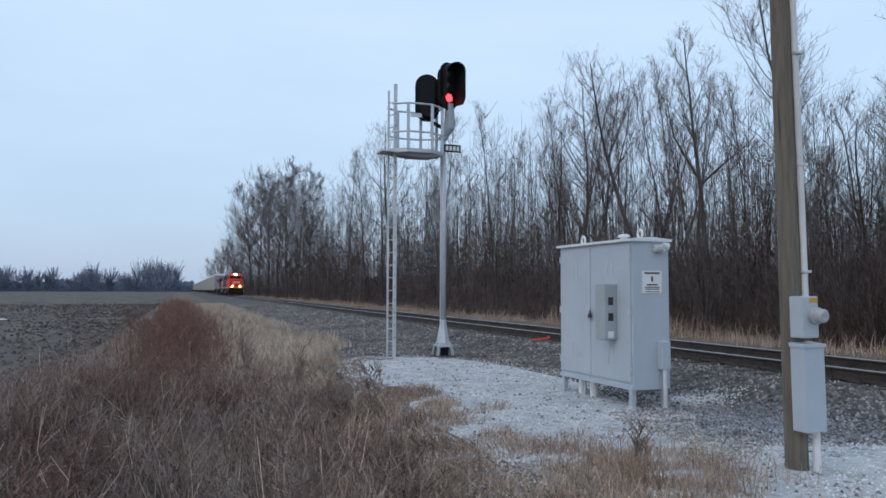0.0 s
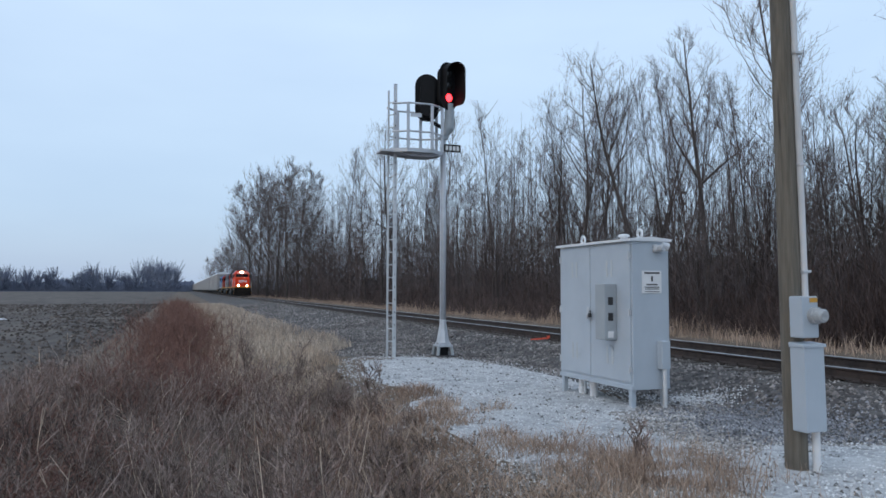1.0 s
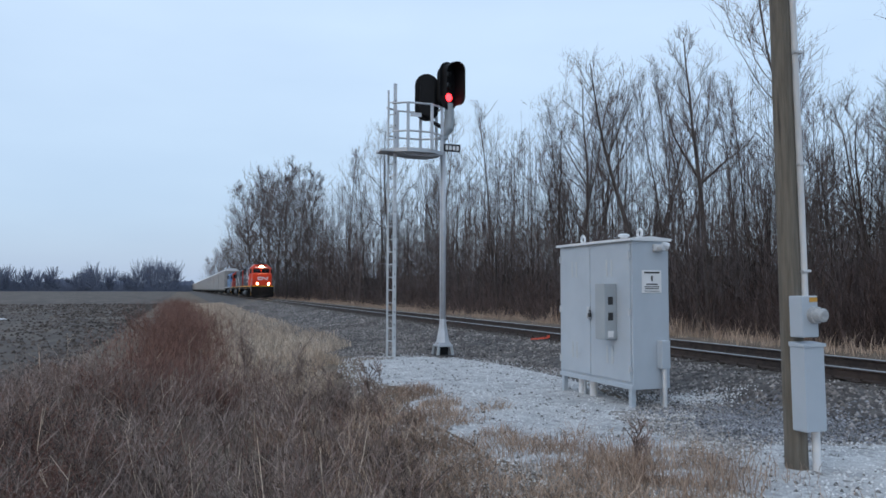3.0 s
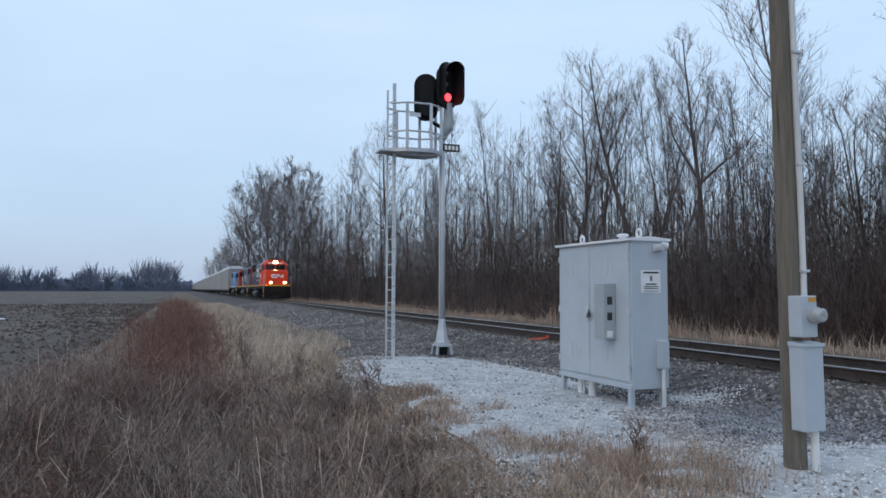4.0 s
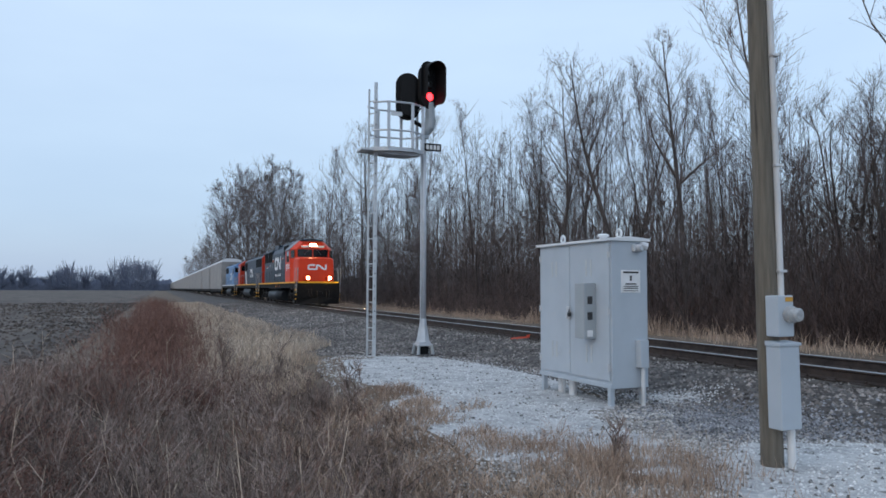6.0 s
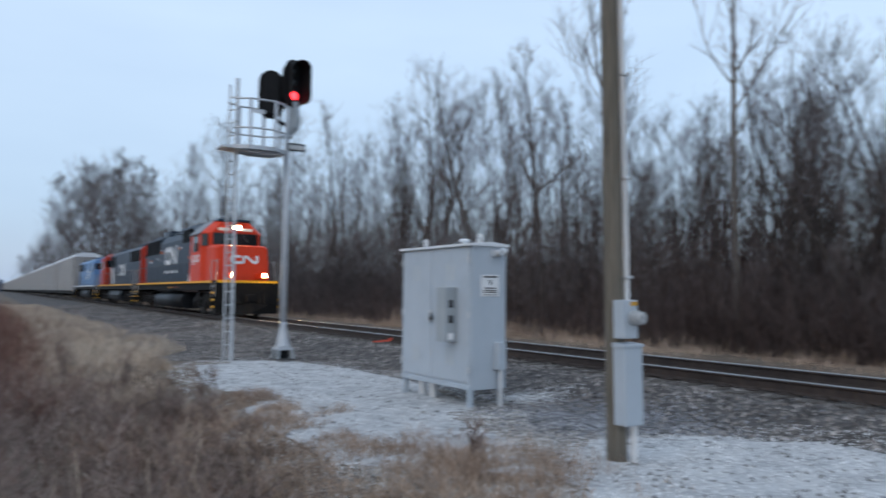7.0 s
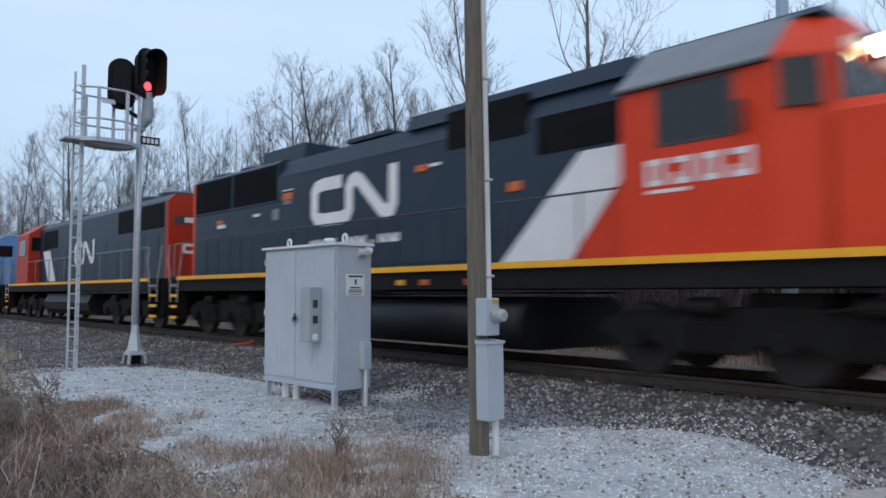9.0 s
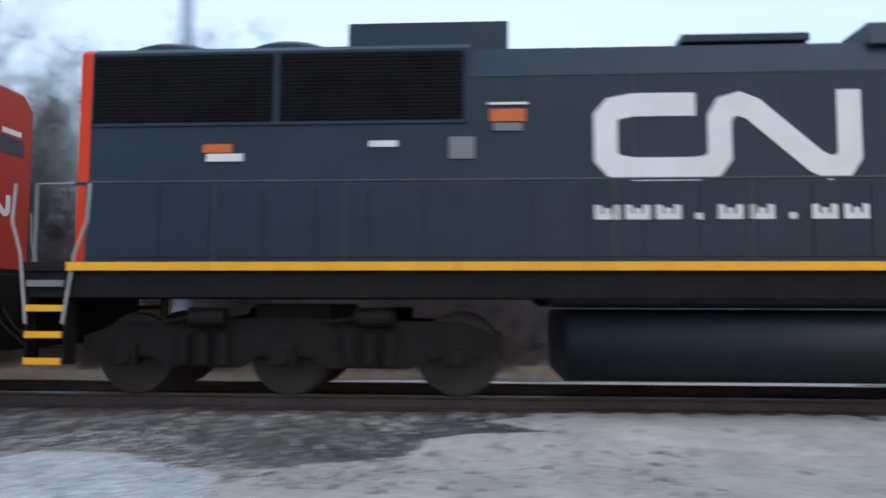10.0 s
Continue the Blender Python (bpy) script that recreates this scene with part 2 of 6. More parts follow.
# ---- mesh building ----
class Geo:
    """Collects points and faces of one part."""

    def __init__(self):
        self.v, self.f = [], []

    def add(self, pts, faces):
        k = len(self.v)
        self.v.extend(tuple(p) for p in pts)
        self.f.extend(tuple(k + i for i in q) for q in faces)
        return self

    def box(self, x0, y0, z0, x1, y1, z1, b=0.0):
        """A box with its edges chamfered by b."""
        if b <= 0:
            p = [(x, y, z) for z in (z0, z1) for x, y in ((x0, y0), (x1, y0), (x1, y1), (x0, y1))]
            return self.add(p, [(3, 2, 1, 0), (4, 5, 6, 7), (0, 1, 5, 4), (1, 2, 6, 5), (2, 3, 7, 6), (3, 0, 4, 7)])
        bm = bmesh.new()
        bmesh.ops.create_cube(bm, size=1.0)
        for q in bm.verts:
            q.co = ((x0 + x1) / 2 + q.co.x * (x1 - x0), (y0 + y1) / 2 + q.co.y * (y1 - y0), (z0 + z1) / 2 + q.co.z * (z1 - z0))
        bmesh.ops.bevel(bm, geom=bm.edges[:], offset=b, segments=2, affect="EDGES", profile=0.6)
        bm.verts.index_update()
        self.add([q.co for q in bm.verts], [[q.index for q in fc.verts] for fc in bm.faces])
        bm.free()
        return self

    def tube(self, path, radii, sides=6, cap=True):
        """A tapered tube along a path of points."""
        path = [Vector(p) for p in path]
        pts, faces, n = [], [], len(path)
        d0 = (path[1] - path[0]).normalized()
        ref = Vector((0, 0, 1)) if abs(d0.z) < 0.9 else Vector((1, 0, 0))
        for i, p in enumerate(path):
            d = (path[min(i + 1, n - 1)] - path[max(i - 1, 0)]).normalized()
            u = d.cross(ref).normalized()
            w = d.cross(u)
            for s in range(sides):
                a = 2 * math.pi * s / sides
                pts.append(p + (u * math.cos(a) + w * math.sin(a)) * radii[i])
        for i in range(n - 1):
            for s in range(sides):
                t = (s + 1) % sides
                faces.append((i * sides + s, i * sides + t, (i + 1) * sides + t, (i + 1) * sides + s))
        if cap:
            faces.append(tuple(range(sides))[::-1])
            faces.append(tuple((n - 1) * sides + s for s in range(sides)))
        return self.add(pts, faces)

    def rod(self, a, b, r, sides=8):
        return self.tube([a, b], [r, r], sides)

    def prism(self, outline, axis, a, b):
        """An outline of (p, q) drawn out along axis 0, 1 or 2 from a to b."""
        def put(p, q, c):
            return (c, p, q) if axis == 0 else (p, c, q) if axis == 1 else (p, q, c)
        n = len(outline)
        pts = [put(p, q, a) for p, q in outline] + [put(p, q, b) for p, q in outline]
        return self.add(pts, [tuple(range(n))[::-1], tuple(range(n, 2 * n))] + [(i, (i + 1) % n, n + (i + 1) % n, n + i) for i in range(n)])

    def mesh(self, name, *mats):
        me = bpy.data.meshes.new(name)
        me.from_pydata(self.v, [], self.f)
        for m in mats:
            me.materials.append(m)
        bm = bmesh.new()
        bm.from_mesh(me)
        bmesh.ops.recalc_face_normals(bm, faces=bm.faces)
        bm.to_mesh(me)
        bm.free()
        return me

    def rawmesh(self, name, *mats):
        me = bpy.data.meshes.new(name)
        me.from_pydata(self.v, [], self.f)
        for m in mats:
            me.materials.append(m)
        return me


def part(name, geo, material, parent, label="", smooth=False):
    ob = new(name, geo.mesh(name, material))
    ob.parent = parent
    if smooth:
        for p in ob.data.polygons:
            p.use_smooth = len(p.vertices) == 4
    return tagged(ob, label)


def thing(name, m, label, category, group=""):
    ob = new(name)
    ob.matrix_world = m
    return tagged(ob, label, category, group)


def ease(a, b, t):
    t = min(1.0, max(0.0, t))
    return a + (b - a) * t * t * (3 - 2 * t)


def lumps(x, y, s, seed=0.0):
    return noise.noise(Vector((x / s, y / s, seed)))


def height(x, y):
    """The lie of the land: field, ditch, gravel bench, ballast, far verge."""
    a = abs(x - D)
    far = ease(0, 1, (y - 16) / 8)                      # past the bench the verge falls off into the ditch
    if x > D:
        z = -0.21 if a < 1.7 else ease(-0.21, -0.42, (a - 1.7) / 1.2)
        if a > 2.9:
            z = -0.42 + 0.05 * lumps(x, y, 3)
            z = ease(z, z - 0.15, (a - 6) / 4)
    elif a < 1.65:
        z = -0.21
    elif x > 7.3:
        z = ease(-0.21, -0.452, (8.55 - x) / 1.25)
    else:
        bench = -0.452 - ease(0, 0.40, (3.3 - 0.5 * lumps(y, 0, 2.5) - x) / 1.6)
        slope = ease(-0.452, -0.72, (7.3 - x) / 4.0)
        z = bench * (1 - far) + slope * far
        if x < 0.8:
            z = ease(z, -0.55, (0.8 - x) / 2.5)
            z += 0.02 * math.sin(x * 8.5) * ease(0, 1, (-2 - x) / 2) + 0.05 * lumps(x, y, 1.3) * ease(0, 1, (-1 - x) / 2)
    return z + 0.018 * lumps(x, y, 1.1, 3) * (1 if a > 1.7 else 0.2)


# ---- ground ----
def steps(a, b, first, grow, cap):
    out, s = [a], first
    while out[-1] < b:
        out.append(min(b, out[-1] + s))
        s = min(cap, s * grow)
    return out


def ground():
    xs = [-2500, -1200, -600, -300, -150, -80, -50, -35, -26, -20, -16, -13, -11, -9.5, -8, -7, -6] + list(np.arange(-5.2, 14, 0.28)) + [14.3, 15, 16, 18, 21, 26, 34, 50, 80, 150, 300, 700, 2500]
    ys = [-600, -250, -100, -40, -20, -10, -5] + list(np.arange(-3, 26, 0.3)) + steps(26, 2600, 0.5, 1.07, 400)
    pts = [(x, y, height(x, y)) for y in ys for x in xs]
    n = len(xs)
    faces = [(j * n + i, j * n + i + 1, (j + 1) * n + i + 1, (j + 1) * n + i) for j in range(len(ys) - 1) for i in range(n - 1)]
    me = bpy.data.meshes.new("ground")
    me.from_pydata(pts, [], faces)
    me.materials.append(GROUND)
    me.materials.append(SOIL)
    me.materials.append(BALLAST)
    me.materials.append(ROADGRAVEL)
    for p in me.polygons:
        c = p.center
        wob = 0.5 * lumps(c.x, c.y, 1.5)
        edge = 6.4 if c.y < 15.5 else ease(6.4, 3.9, (c.y - 15.5) / 3)
        p.material_index = 2 if edge + wob * 0.6 < c.x < D + 2.6 + wob * 0.3 else 3 if D + 2.6 < c.x < D + 4.2 + wob and c.y < 40 else 1 if c.x < -2.4 + wob else 0
        p.use_smooth = True
    tagged(new("ground", me), "ploughed field, weedy ditch and ballasted track bed", "ground", kind="structure")


ground()


def pad(name, cx, cy, rx, ry, seed, material, label, lift):
    """A spread of gravel with a ragged edge, lying on the ground."""
    pts, faces, rings, sides = [], [], 14, 72
    for r in range(rings + 1):
        for s in range(sides):
            a = 2 * math.pi * s / sides
            w = 1 + 0.16 * lumps(math.cos(a) * 2, math.sin(a) * 2, 1.0, seed) + 0.07 * lumps(math.cos(a) * 9, math.sin(a) * 9, 1.0, seed)
            q = r / rings * w
            x, y = cx + rx * q * math.cos(a), cy + ry * q * math.sin(a)
            pts.append((x, y, height(x, y) + (lift if r < rings else -0.03) + 0.012 * lumps(x, y, 0.4, seed)))
    for r in range(rings):
        for s in range(sides):
            t = (s + 1) % sides
            faces.append((r * sides + s, r * sides + t, (r + 1) * sides + t, (r + 1) * sides + s))
    me = bpy.data.meshes.new(name)
    me.from_pydata(pts, [], faces)
    me.materials.append(material)
    for p in me.polygons:
        p.use_smooth = True
    return tagged(new(name, me), label, "gravel", kind="structure")


PADS = [(4.95, 12.6, 1.75, 4.7, 1.0), (4.0, 8.2, 1.15, 3.0, 7.0), (5.9, 4.2, 1.85, 2.0, 4.0)]
for k, (px, py, rx, ry, sd) in enumerate(PADS):
    pad("gravel_pad", px, py, rx, ry, sd, PAD, "pale crushed limestone spread on the ground", 0.008 + 0.004 * k)
pad("mixed_gravel", 5.3, 6.6, 2.3, 3.3, 31.0, MIXGRAVEL, "mixed brown and grey gravel trodden into the ground", 0.003)


pad("gravel_crossing", 6.6, -4.6, 2.0, 7.4, 15.0, ROADGRAVEL, "packed pale gravel beside the track", 0.012)
pad("gravel_crossing", 8.9, -5.2, 1.3, 5.2, 16.0, ROADGRAVEL, "packed pale gravel beside the track", 0.03)


pad("gravel_road", 13.85, -9.0, 1.55, 17.5, 18.0, ROADGRAVEL, "pale gravel service road beyond the track", 0.02)
pad("snow_patch", -11.4, 47.0, 2.3, 1.2, 22.0, SNOW, "thin patch of old snow on the field", 0.05)
pad("snow_patch", -16.0, 45.0, 2.6, 0.8, 23.0, SNOW, "thin patch of old snow on the field", 0.05)


def inside_pad(x, y):
    return any(((x - a) / rx) ** 2 + ((y - b) / ry) ** 2 < 0.95 for a, b, rx, ry, _ in PADS)


def stones(name, spots, material, label, flat=0.65):
    """Broken stones, each a squashed, skewed wedge bedded in the ground."""
    v, f = [], []
    rnd = random.Random(5)
    for x, y, z, s in spots:
        k = len(v)
        q = [rnd.uniform(0.6, 1.25) * s for _ in range(5)]
        a = rnd.uniform(0, 6.28)
        ca, sa = math.cos(a), math.sin(a)
        t1, t2 = rnd.uniform(-0.5, 0.5), rnd.uniform(-0.5, 0.5)
        raw = [(q[0], t1 * s, -0.3 * s), (t2 * s, q[1], -0.3 * s), (-q[2], -t1 * s * 0.5, -0.2 * s), (0, -q[3], -0.4 * s), (t1 * s * 0.6, t2 * s * 0.6, q[4] * flat), (t2 * s * 0.4, 0.3 * s, q[4] * flat * 0.9)]
        v.extend((x + px * ca - py * sa, y + px * sa + py * ca, z + pz) for px, py, pz in raw)
        f.extend(tuple(k + i for i in t) for t in ((0, 1, 5), (0, 5, 4), (1, 2, 5), (2, 4, 5), (2, 3, 4), (3, 0, 4)))
    me = bpy.data.meshes.new(name)
    me.from_pydata(v, [], f)
    me.materials.append(material)
    return tagged(new(name, me), label, "stones", kind="stuff")


rnd = random.Random(11)
spots = []
while len(spots) < 31000:
    y = -2 + 38 * rnd.random() ** 1.5
    x = rnd.uniform(3.8, D + 2.4)
    edge = 6.5 if y < 15.5 else ease(6.5, 4.0, (y - 15.5) / 3)
    if x < edge + 0.5 * lumps(x, y, 1.5) or inside_pad(x, y):
        continue
    if y < 0.8 and x < 8.8 and rnd.random() < 0.85:
        continue
    if abs(x - D) < 1.3 and rnd.random() < 0.45:
        continue
    spots.append((x, y, height(x, y) + 0.01, rnd.uniform(0.016, 0.030) if rnd.random() < 0.65 else rnd.uniform(0.030, 0.052)))
while len(spots) < 36000:
    y = rnd.uniform(30, 85)
    x = rnd.uniform(4.9, D - 1.2)
    if x > 5.1 + 0.4 * lumps(x, y, 1.5):
        spots.append((x, y, height(x, y) + 0.01, rnd.uniform(0.03, 0.075)))
stones("ballast", spots, STONE, "grey-brown broken ballast stones along the track")
spots, dark = [], []
while len(spots) < 15000:
    a, b, rx, ry, _ = PADS[rnd.choice((0, 0, 1, 2, 2))]
    q, r = rnd.uniform(0, 6.28), math.sqrt(rnd.random()) * 1.22
    x, y = a + rx * r * math.cos(q), b + ry * r * math.sin(q)
    big = rnd.random() < 0.07
    (dark if big else spots).append((x, y, height(x, y) + (0.02 if r < 0.97 else 0.005), rnd.uniform(0.012, 0.03) if big else rnd.uniform(0.008, 0.019)))
while len(spots) < 16800:
    q, r = rnd.uniform(0, 6.28), abs(rnd.gauss(0, 0.6))
    x, y = 7.1 + 0.75 * r * math.cos(q), 9.1 + 0.5 * r * math.sin(q)
    spots.append((x, y, height(x, y) + 0.008, rnd.uniform(0.010, 0.022)))
stones("limestone_chips", spots, PADSTONE, "pale limestone chips on the gravel spread")
stones("dark_stones", dark, DARKCHIP, "scattered dark stones on the pale gravel")


rnd = random.Random(12)
spots = []
while len(spots) < 12000:
    y = 7 + 85 * rnd.random() ** 1.5
    x = -2.3 - 26 * rnd.random() ** 1.3
    spots.append((x, y, height(x, y) + 0.01, rnd.uniform(0.03, 0.085) * (1 + y / 60)))
stones("clods", spots, CLOD, "dark clods of ploughed earth on the field", 0.55)
spots = []
while len(spots) < 10000:
    x, y = rnd.uniform(2.4, 7.2), rnd.uniform(3.6, 9.2)
    if not inside_pad(x, y):
        spots.append((x, y, height(x, y) + 0.006, rnd.uniform(0.009, 0.026)))
stones("loose_gravel", spots, MIXSTONE, "loose mixed gravel scattered beside the pale spread")


spots = []
while len(spots) < 6500:
    x, y = rnd.gauss(6.75, 0.55), rnd.gauss(7.1, 0.9)
    if not inside_pad(x, y):
        spots.append((x, y, height(x, y) + 0.01, rnd.uniform(0.012, 0.030)))
stones("grey_gravel", spots, GREYCHIP, "blue-grey broken gravel spread beside the ballast")


# ---- track ----
def track():
    profile = [(-0.07, 0.0), (0.07, 0.0), (0.07, 0.012), (0.012, 0.034), (0.011, 0.128), (0.034, 0.142), (0.036, 0.168), (0.026, 0.178), (-0.026, 0.178), (-0.036, 0.168), (-0.034, 0.142), (-0.011, 0.128), (-0.012, 0.034), (-0.07, 0.012)]
    for sx in (-0.7525, 0.7525):
        rail = Geo().prism([(D + sx + px, pz - 0.178) for px, pz in profile], 1, -120, 1500)
        ob = tagged(new("rail", rail.mesh("rail", RAIL, RAILHEAD)), "rusty steel rail with a worn bright head", "rail", "rails of the track", "structure")
        for p in ob.data.polygons:
            if p.center.z > -0.006:
                p.material_index = 1
    base = new("track_ties")
    tagged(base, "dark creosoted wooden ties under the rails", "ties", kind="structure")
    shared = None
    rnd = random.Random(3)
    rest = Geo()
    for k in range(560):
        y = -6 + 0.51 * k
        if k < 230:
            if shared is None:
                shared = Geo().box(-1.3, -0.115, -0.19, 1.3, 0.115, 0, 0.012).mesh("tie", TIE)
            tie = new("tie", shared)
            tie.parent = base
            tie.matrix_world = pose(D + rnd.uniform(-0.04, 0.04), y, -0.186 + rnd.uniform(-0.006, 0.004), 0, 0, rnd.uniform(-0.8, 0.8))
        else:
            rest.box(D - 1.3, y - 0.115, -0.37, D + 1.3, y + 0.115, -0.186)
    ob = part("tie_run", rest, TIE, base)
    tagged(ob, kind="stuff")
    plates = Geo().box(-0.19, -0.1, 0, 0.19, 0.1, 0.012).box(-0.1, -0.07, 0.012, -0.075, -0.05, 0.05).box(0.075, 0.05, 0.012, 0.1, 0.07, 0.05).mesh("tie_plate", RAIL)
    for k in range(110):
        for sx in (-0.7525, 0.7525):
            ob = new("tie_plate", plates)
            ob.parent = base
            ob.matrix_world = pose(D + sx, -6 + 0.51 * k, -0.184)


track()


# ---- lineside equipment ----
def signal_cabinet():
    """Two-door relay cabinet on legs; local x away from the doors, y along the track, z from the ground."""
    w, d, z0, z1 = 1.93, 0.62, 0.27, 2.28
    c = thing("relay_cabinet", pose(5.7635, 8.654, -0.42, 0, 0, 1.53), "pale blue-grey steel relay cabinet with two doors on legs", "cabinet")
    part("body", Geo().box(0.02, 0.0, z0, d, w, z1 - 0.03, 0.012), CABGREY, c)
    part("roof", Geo().prism([(-0.04, z1 - 0.035), (-0.04, z1), (d * 0.5, z1 + 0.03), (d + 0.03, z1), (d + 0.03, z1 - 0.035)], 1, -0.035, w + 0.035), CABWHITE, c, "white painted roof with a drip edge")
    for y0, y1 in ((0.03, 1.02), (1.035, w - 0.03)):
        door = part("door", Geo().box(0.0, y0, z0 + 0.05, 0.019, y1, z1 - 0.07, 0.006), CABGREY, c, "closed steel door")
        for zz in (0.5, 1.27, 2.05):
            yy = y0 + 0.012 if y0 < 0.5 else y1 - 0.012
            part("hinge", Geo().rod((-0.012, yy, zz - 0.05), (-0.012, yy, zz + 0.05), 0.012).box(-0.006, yy - 0.03, zz - 0.035, 0.004, yy + 0.03, zz + 0.035), SILVER, door)
        for dy in (-0.06, 0.06):
            ym = (y0 + y1) / 2 + dy
            part("vent_strip", Geo().box(-0.006, ym - 0.022, 0.53, 0.002, ym + 0.022, 0.78, 0.003), PALESTRIP, door)
            part("vent_strip", Geo().box(-0.006, ym - 0.02, 1.76, 0.002, ym + 0.02, 2.0, 0.003), PALESTRIP, door)
    lock = part("door_handle", Geo().box(-0.03, 1.01, 1.13, 0.0, 1.08, 1.32, 0.006).box(-0.06, 1.02, 1.15, -0.03, 1.05, 1.22, 0.005), SILVER, c, "galvanised handle with a padlock")
    part("padlock", Geo().box(-0.065, 0.945, 1.17, -0.03, 0.995, 1.23, 0.006).tube([(-0.047, 0.95, 1.23), (-0.047, 0.955, 1.27), (-0.047, 0.985, 1.27), (-0.047, 0.99, 1.23)], [0.006] * 4, 6), LOUVRE, lock)
    ub = part("utility_box", Geo().box(-0.20, 0.34, 0.88, 0.0, 0.585, 1.66, 0.012), BOXGREY, c, "grey steel box on the door with two dark vents")
    for zz in (1.20, 1.42):
        part("vent", Geo().box(-0.145, 0.334, zz - 0.055, -0.065, 0.35, zz + 0.055, 0.003), LOUVRE, ub)
    part("label_plate", Geo().box(-0.15, 0.334, 0.91, -0.06, 0.35, 1.0, 0.003), WHITE, ub)
    sign = part("warning_sign", Geo().box(0.175, -0.008, 1.53, 0.495, 0.002, 1.84, 0.003), WHITE, c, "white enamel warning sign with black lines")
    for zz, hw, hh in ((1.82, 0.125, 0.012), (1.74, 0.014, 0.036), (1.66, 0.09, 0.009), (1.625, 0.12, 0.006), (1.60, 0.115, 0.006), (1.565, 0.12, 0.004)):
        part("printed_line", Geo().box(0.335 - hw, -0.012, zz - hh - 0.01, 0.335 + hw, -0.006, zz + hh - 0.01), INK, sign)
    for yy in (0.22, w - 0.22):
        loop = [(d * 0.5, yy + 0.052 * math.cos(a), z1 + 0.085 + 0.06 * math.sin(a)) for a in np.linspace(0, 2 * math.pi, 13)]
        part("lifting_eye", Geo().tube(loop, [0.018] * 13, 6).box(d * 0.5 - 0.04, yy - 0.05, z1 + 0.01, d * 0.5 + 0.04, yy + 0.05, z1 + 0.035, 0.004), CABWHITE, c, smooth=True)
    part("roof_vent", Geo().rod((d * 0.45, 0.56, z1), (d * 0.45, 0.56, z1 + 0.07), 0.055, 16).tube([(d * 0.45, 0.56, z1 + 0.06), (d * 0.45, 0.56, z1 + 0.085), (d * 0.45, 0.56, z1 + 0.1)], [0.085, 0.085, 0.06], 16), CABWHITE, c)
    lamp = part("photocell_bracket", Geo().box(0.36, -0.05, 2.1, 0.50, 0.0, 2.2, 0.01), SILVER, c)
    part("photocell", Geo().tube([(0.44, -0.04, 2.15), (0.44, -0.14, 2.15)], [0.045, 0.04], 14).tube([(0.44, -0.1, 2.19), (0.52, -0.12, 2.16)], [0.045, 0.06], 10), SILVER, lamp)
    jb = part("junction_box", Geo().box(0.41, -0.11, 0.50, 0.55, 0.0, 0.88, 0.01), CABGREY, c, "small grey junction box with a conduit")
    part("conduit", Geo().rod((0.48, -0.07, -0.10), (0.48, -0.07, 0.50), 0.03, 10), PVC, jb)
    for x, y in ((0.05, 0.07), (d - 0.05, 0.07), (0.05, w - 0.07), (d - 0.05, w - 0.07)):
        part("leg", Geo().box(x - 0.035, y - 0.035, -0.10, x + 0.035, y + 0.035, z0, 0.004), CABGREY, c)
    part("base_frame", Geo().box(0.0, 0.0, z0 - 0.05, d, w, z0 + 0.01, 0.006), CABGREY, c)
    for y in (1.22, 1.53):
        part("cable_duct", Geo().tube([(0.17, y, -0.10), (0.17, y, 0.2)], [0.062, 0.062], 14), WHITE, c, "white plastic cable duct")
    part("guy_leg", Geo().rod((0.12, 1.38, -0.1), (0.12, 1.38, 0.22), 0.02), SILVER, c)


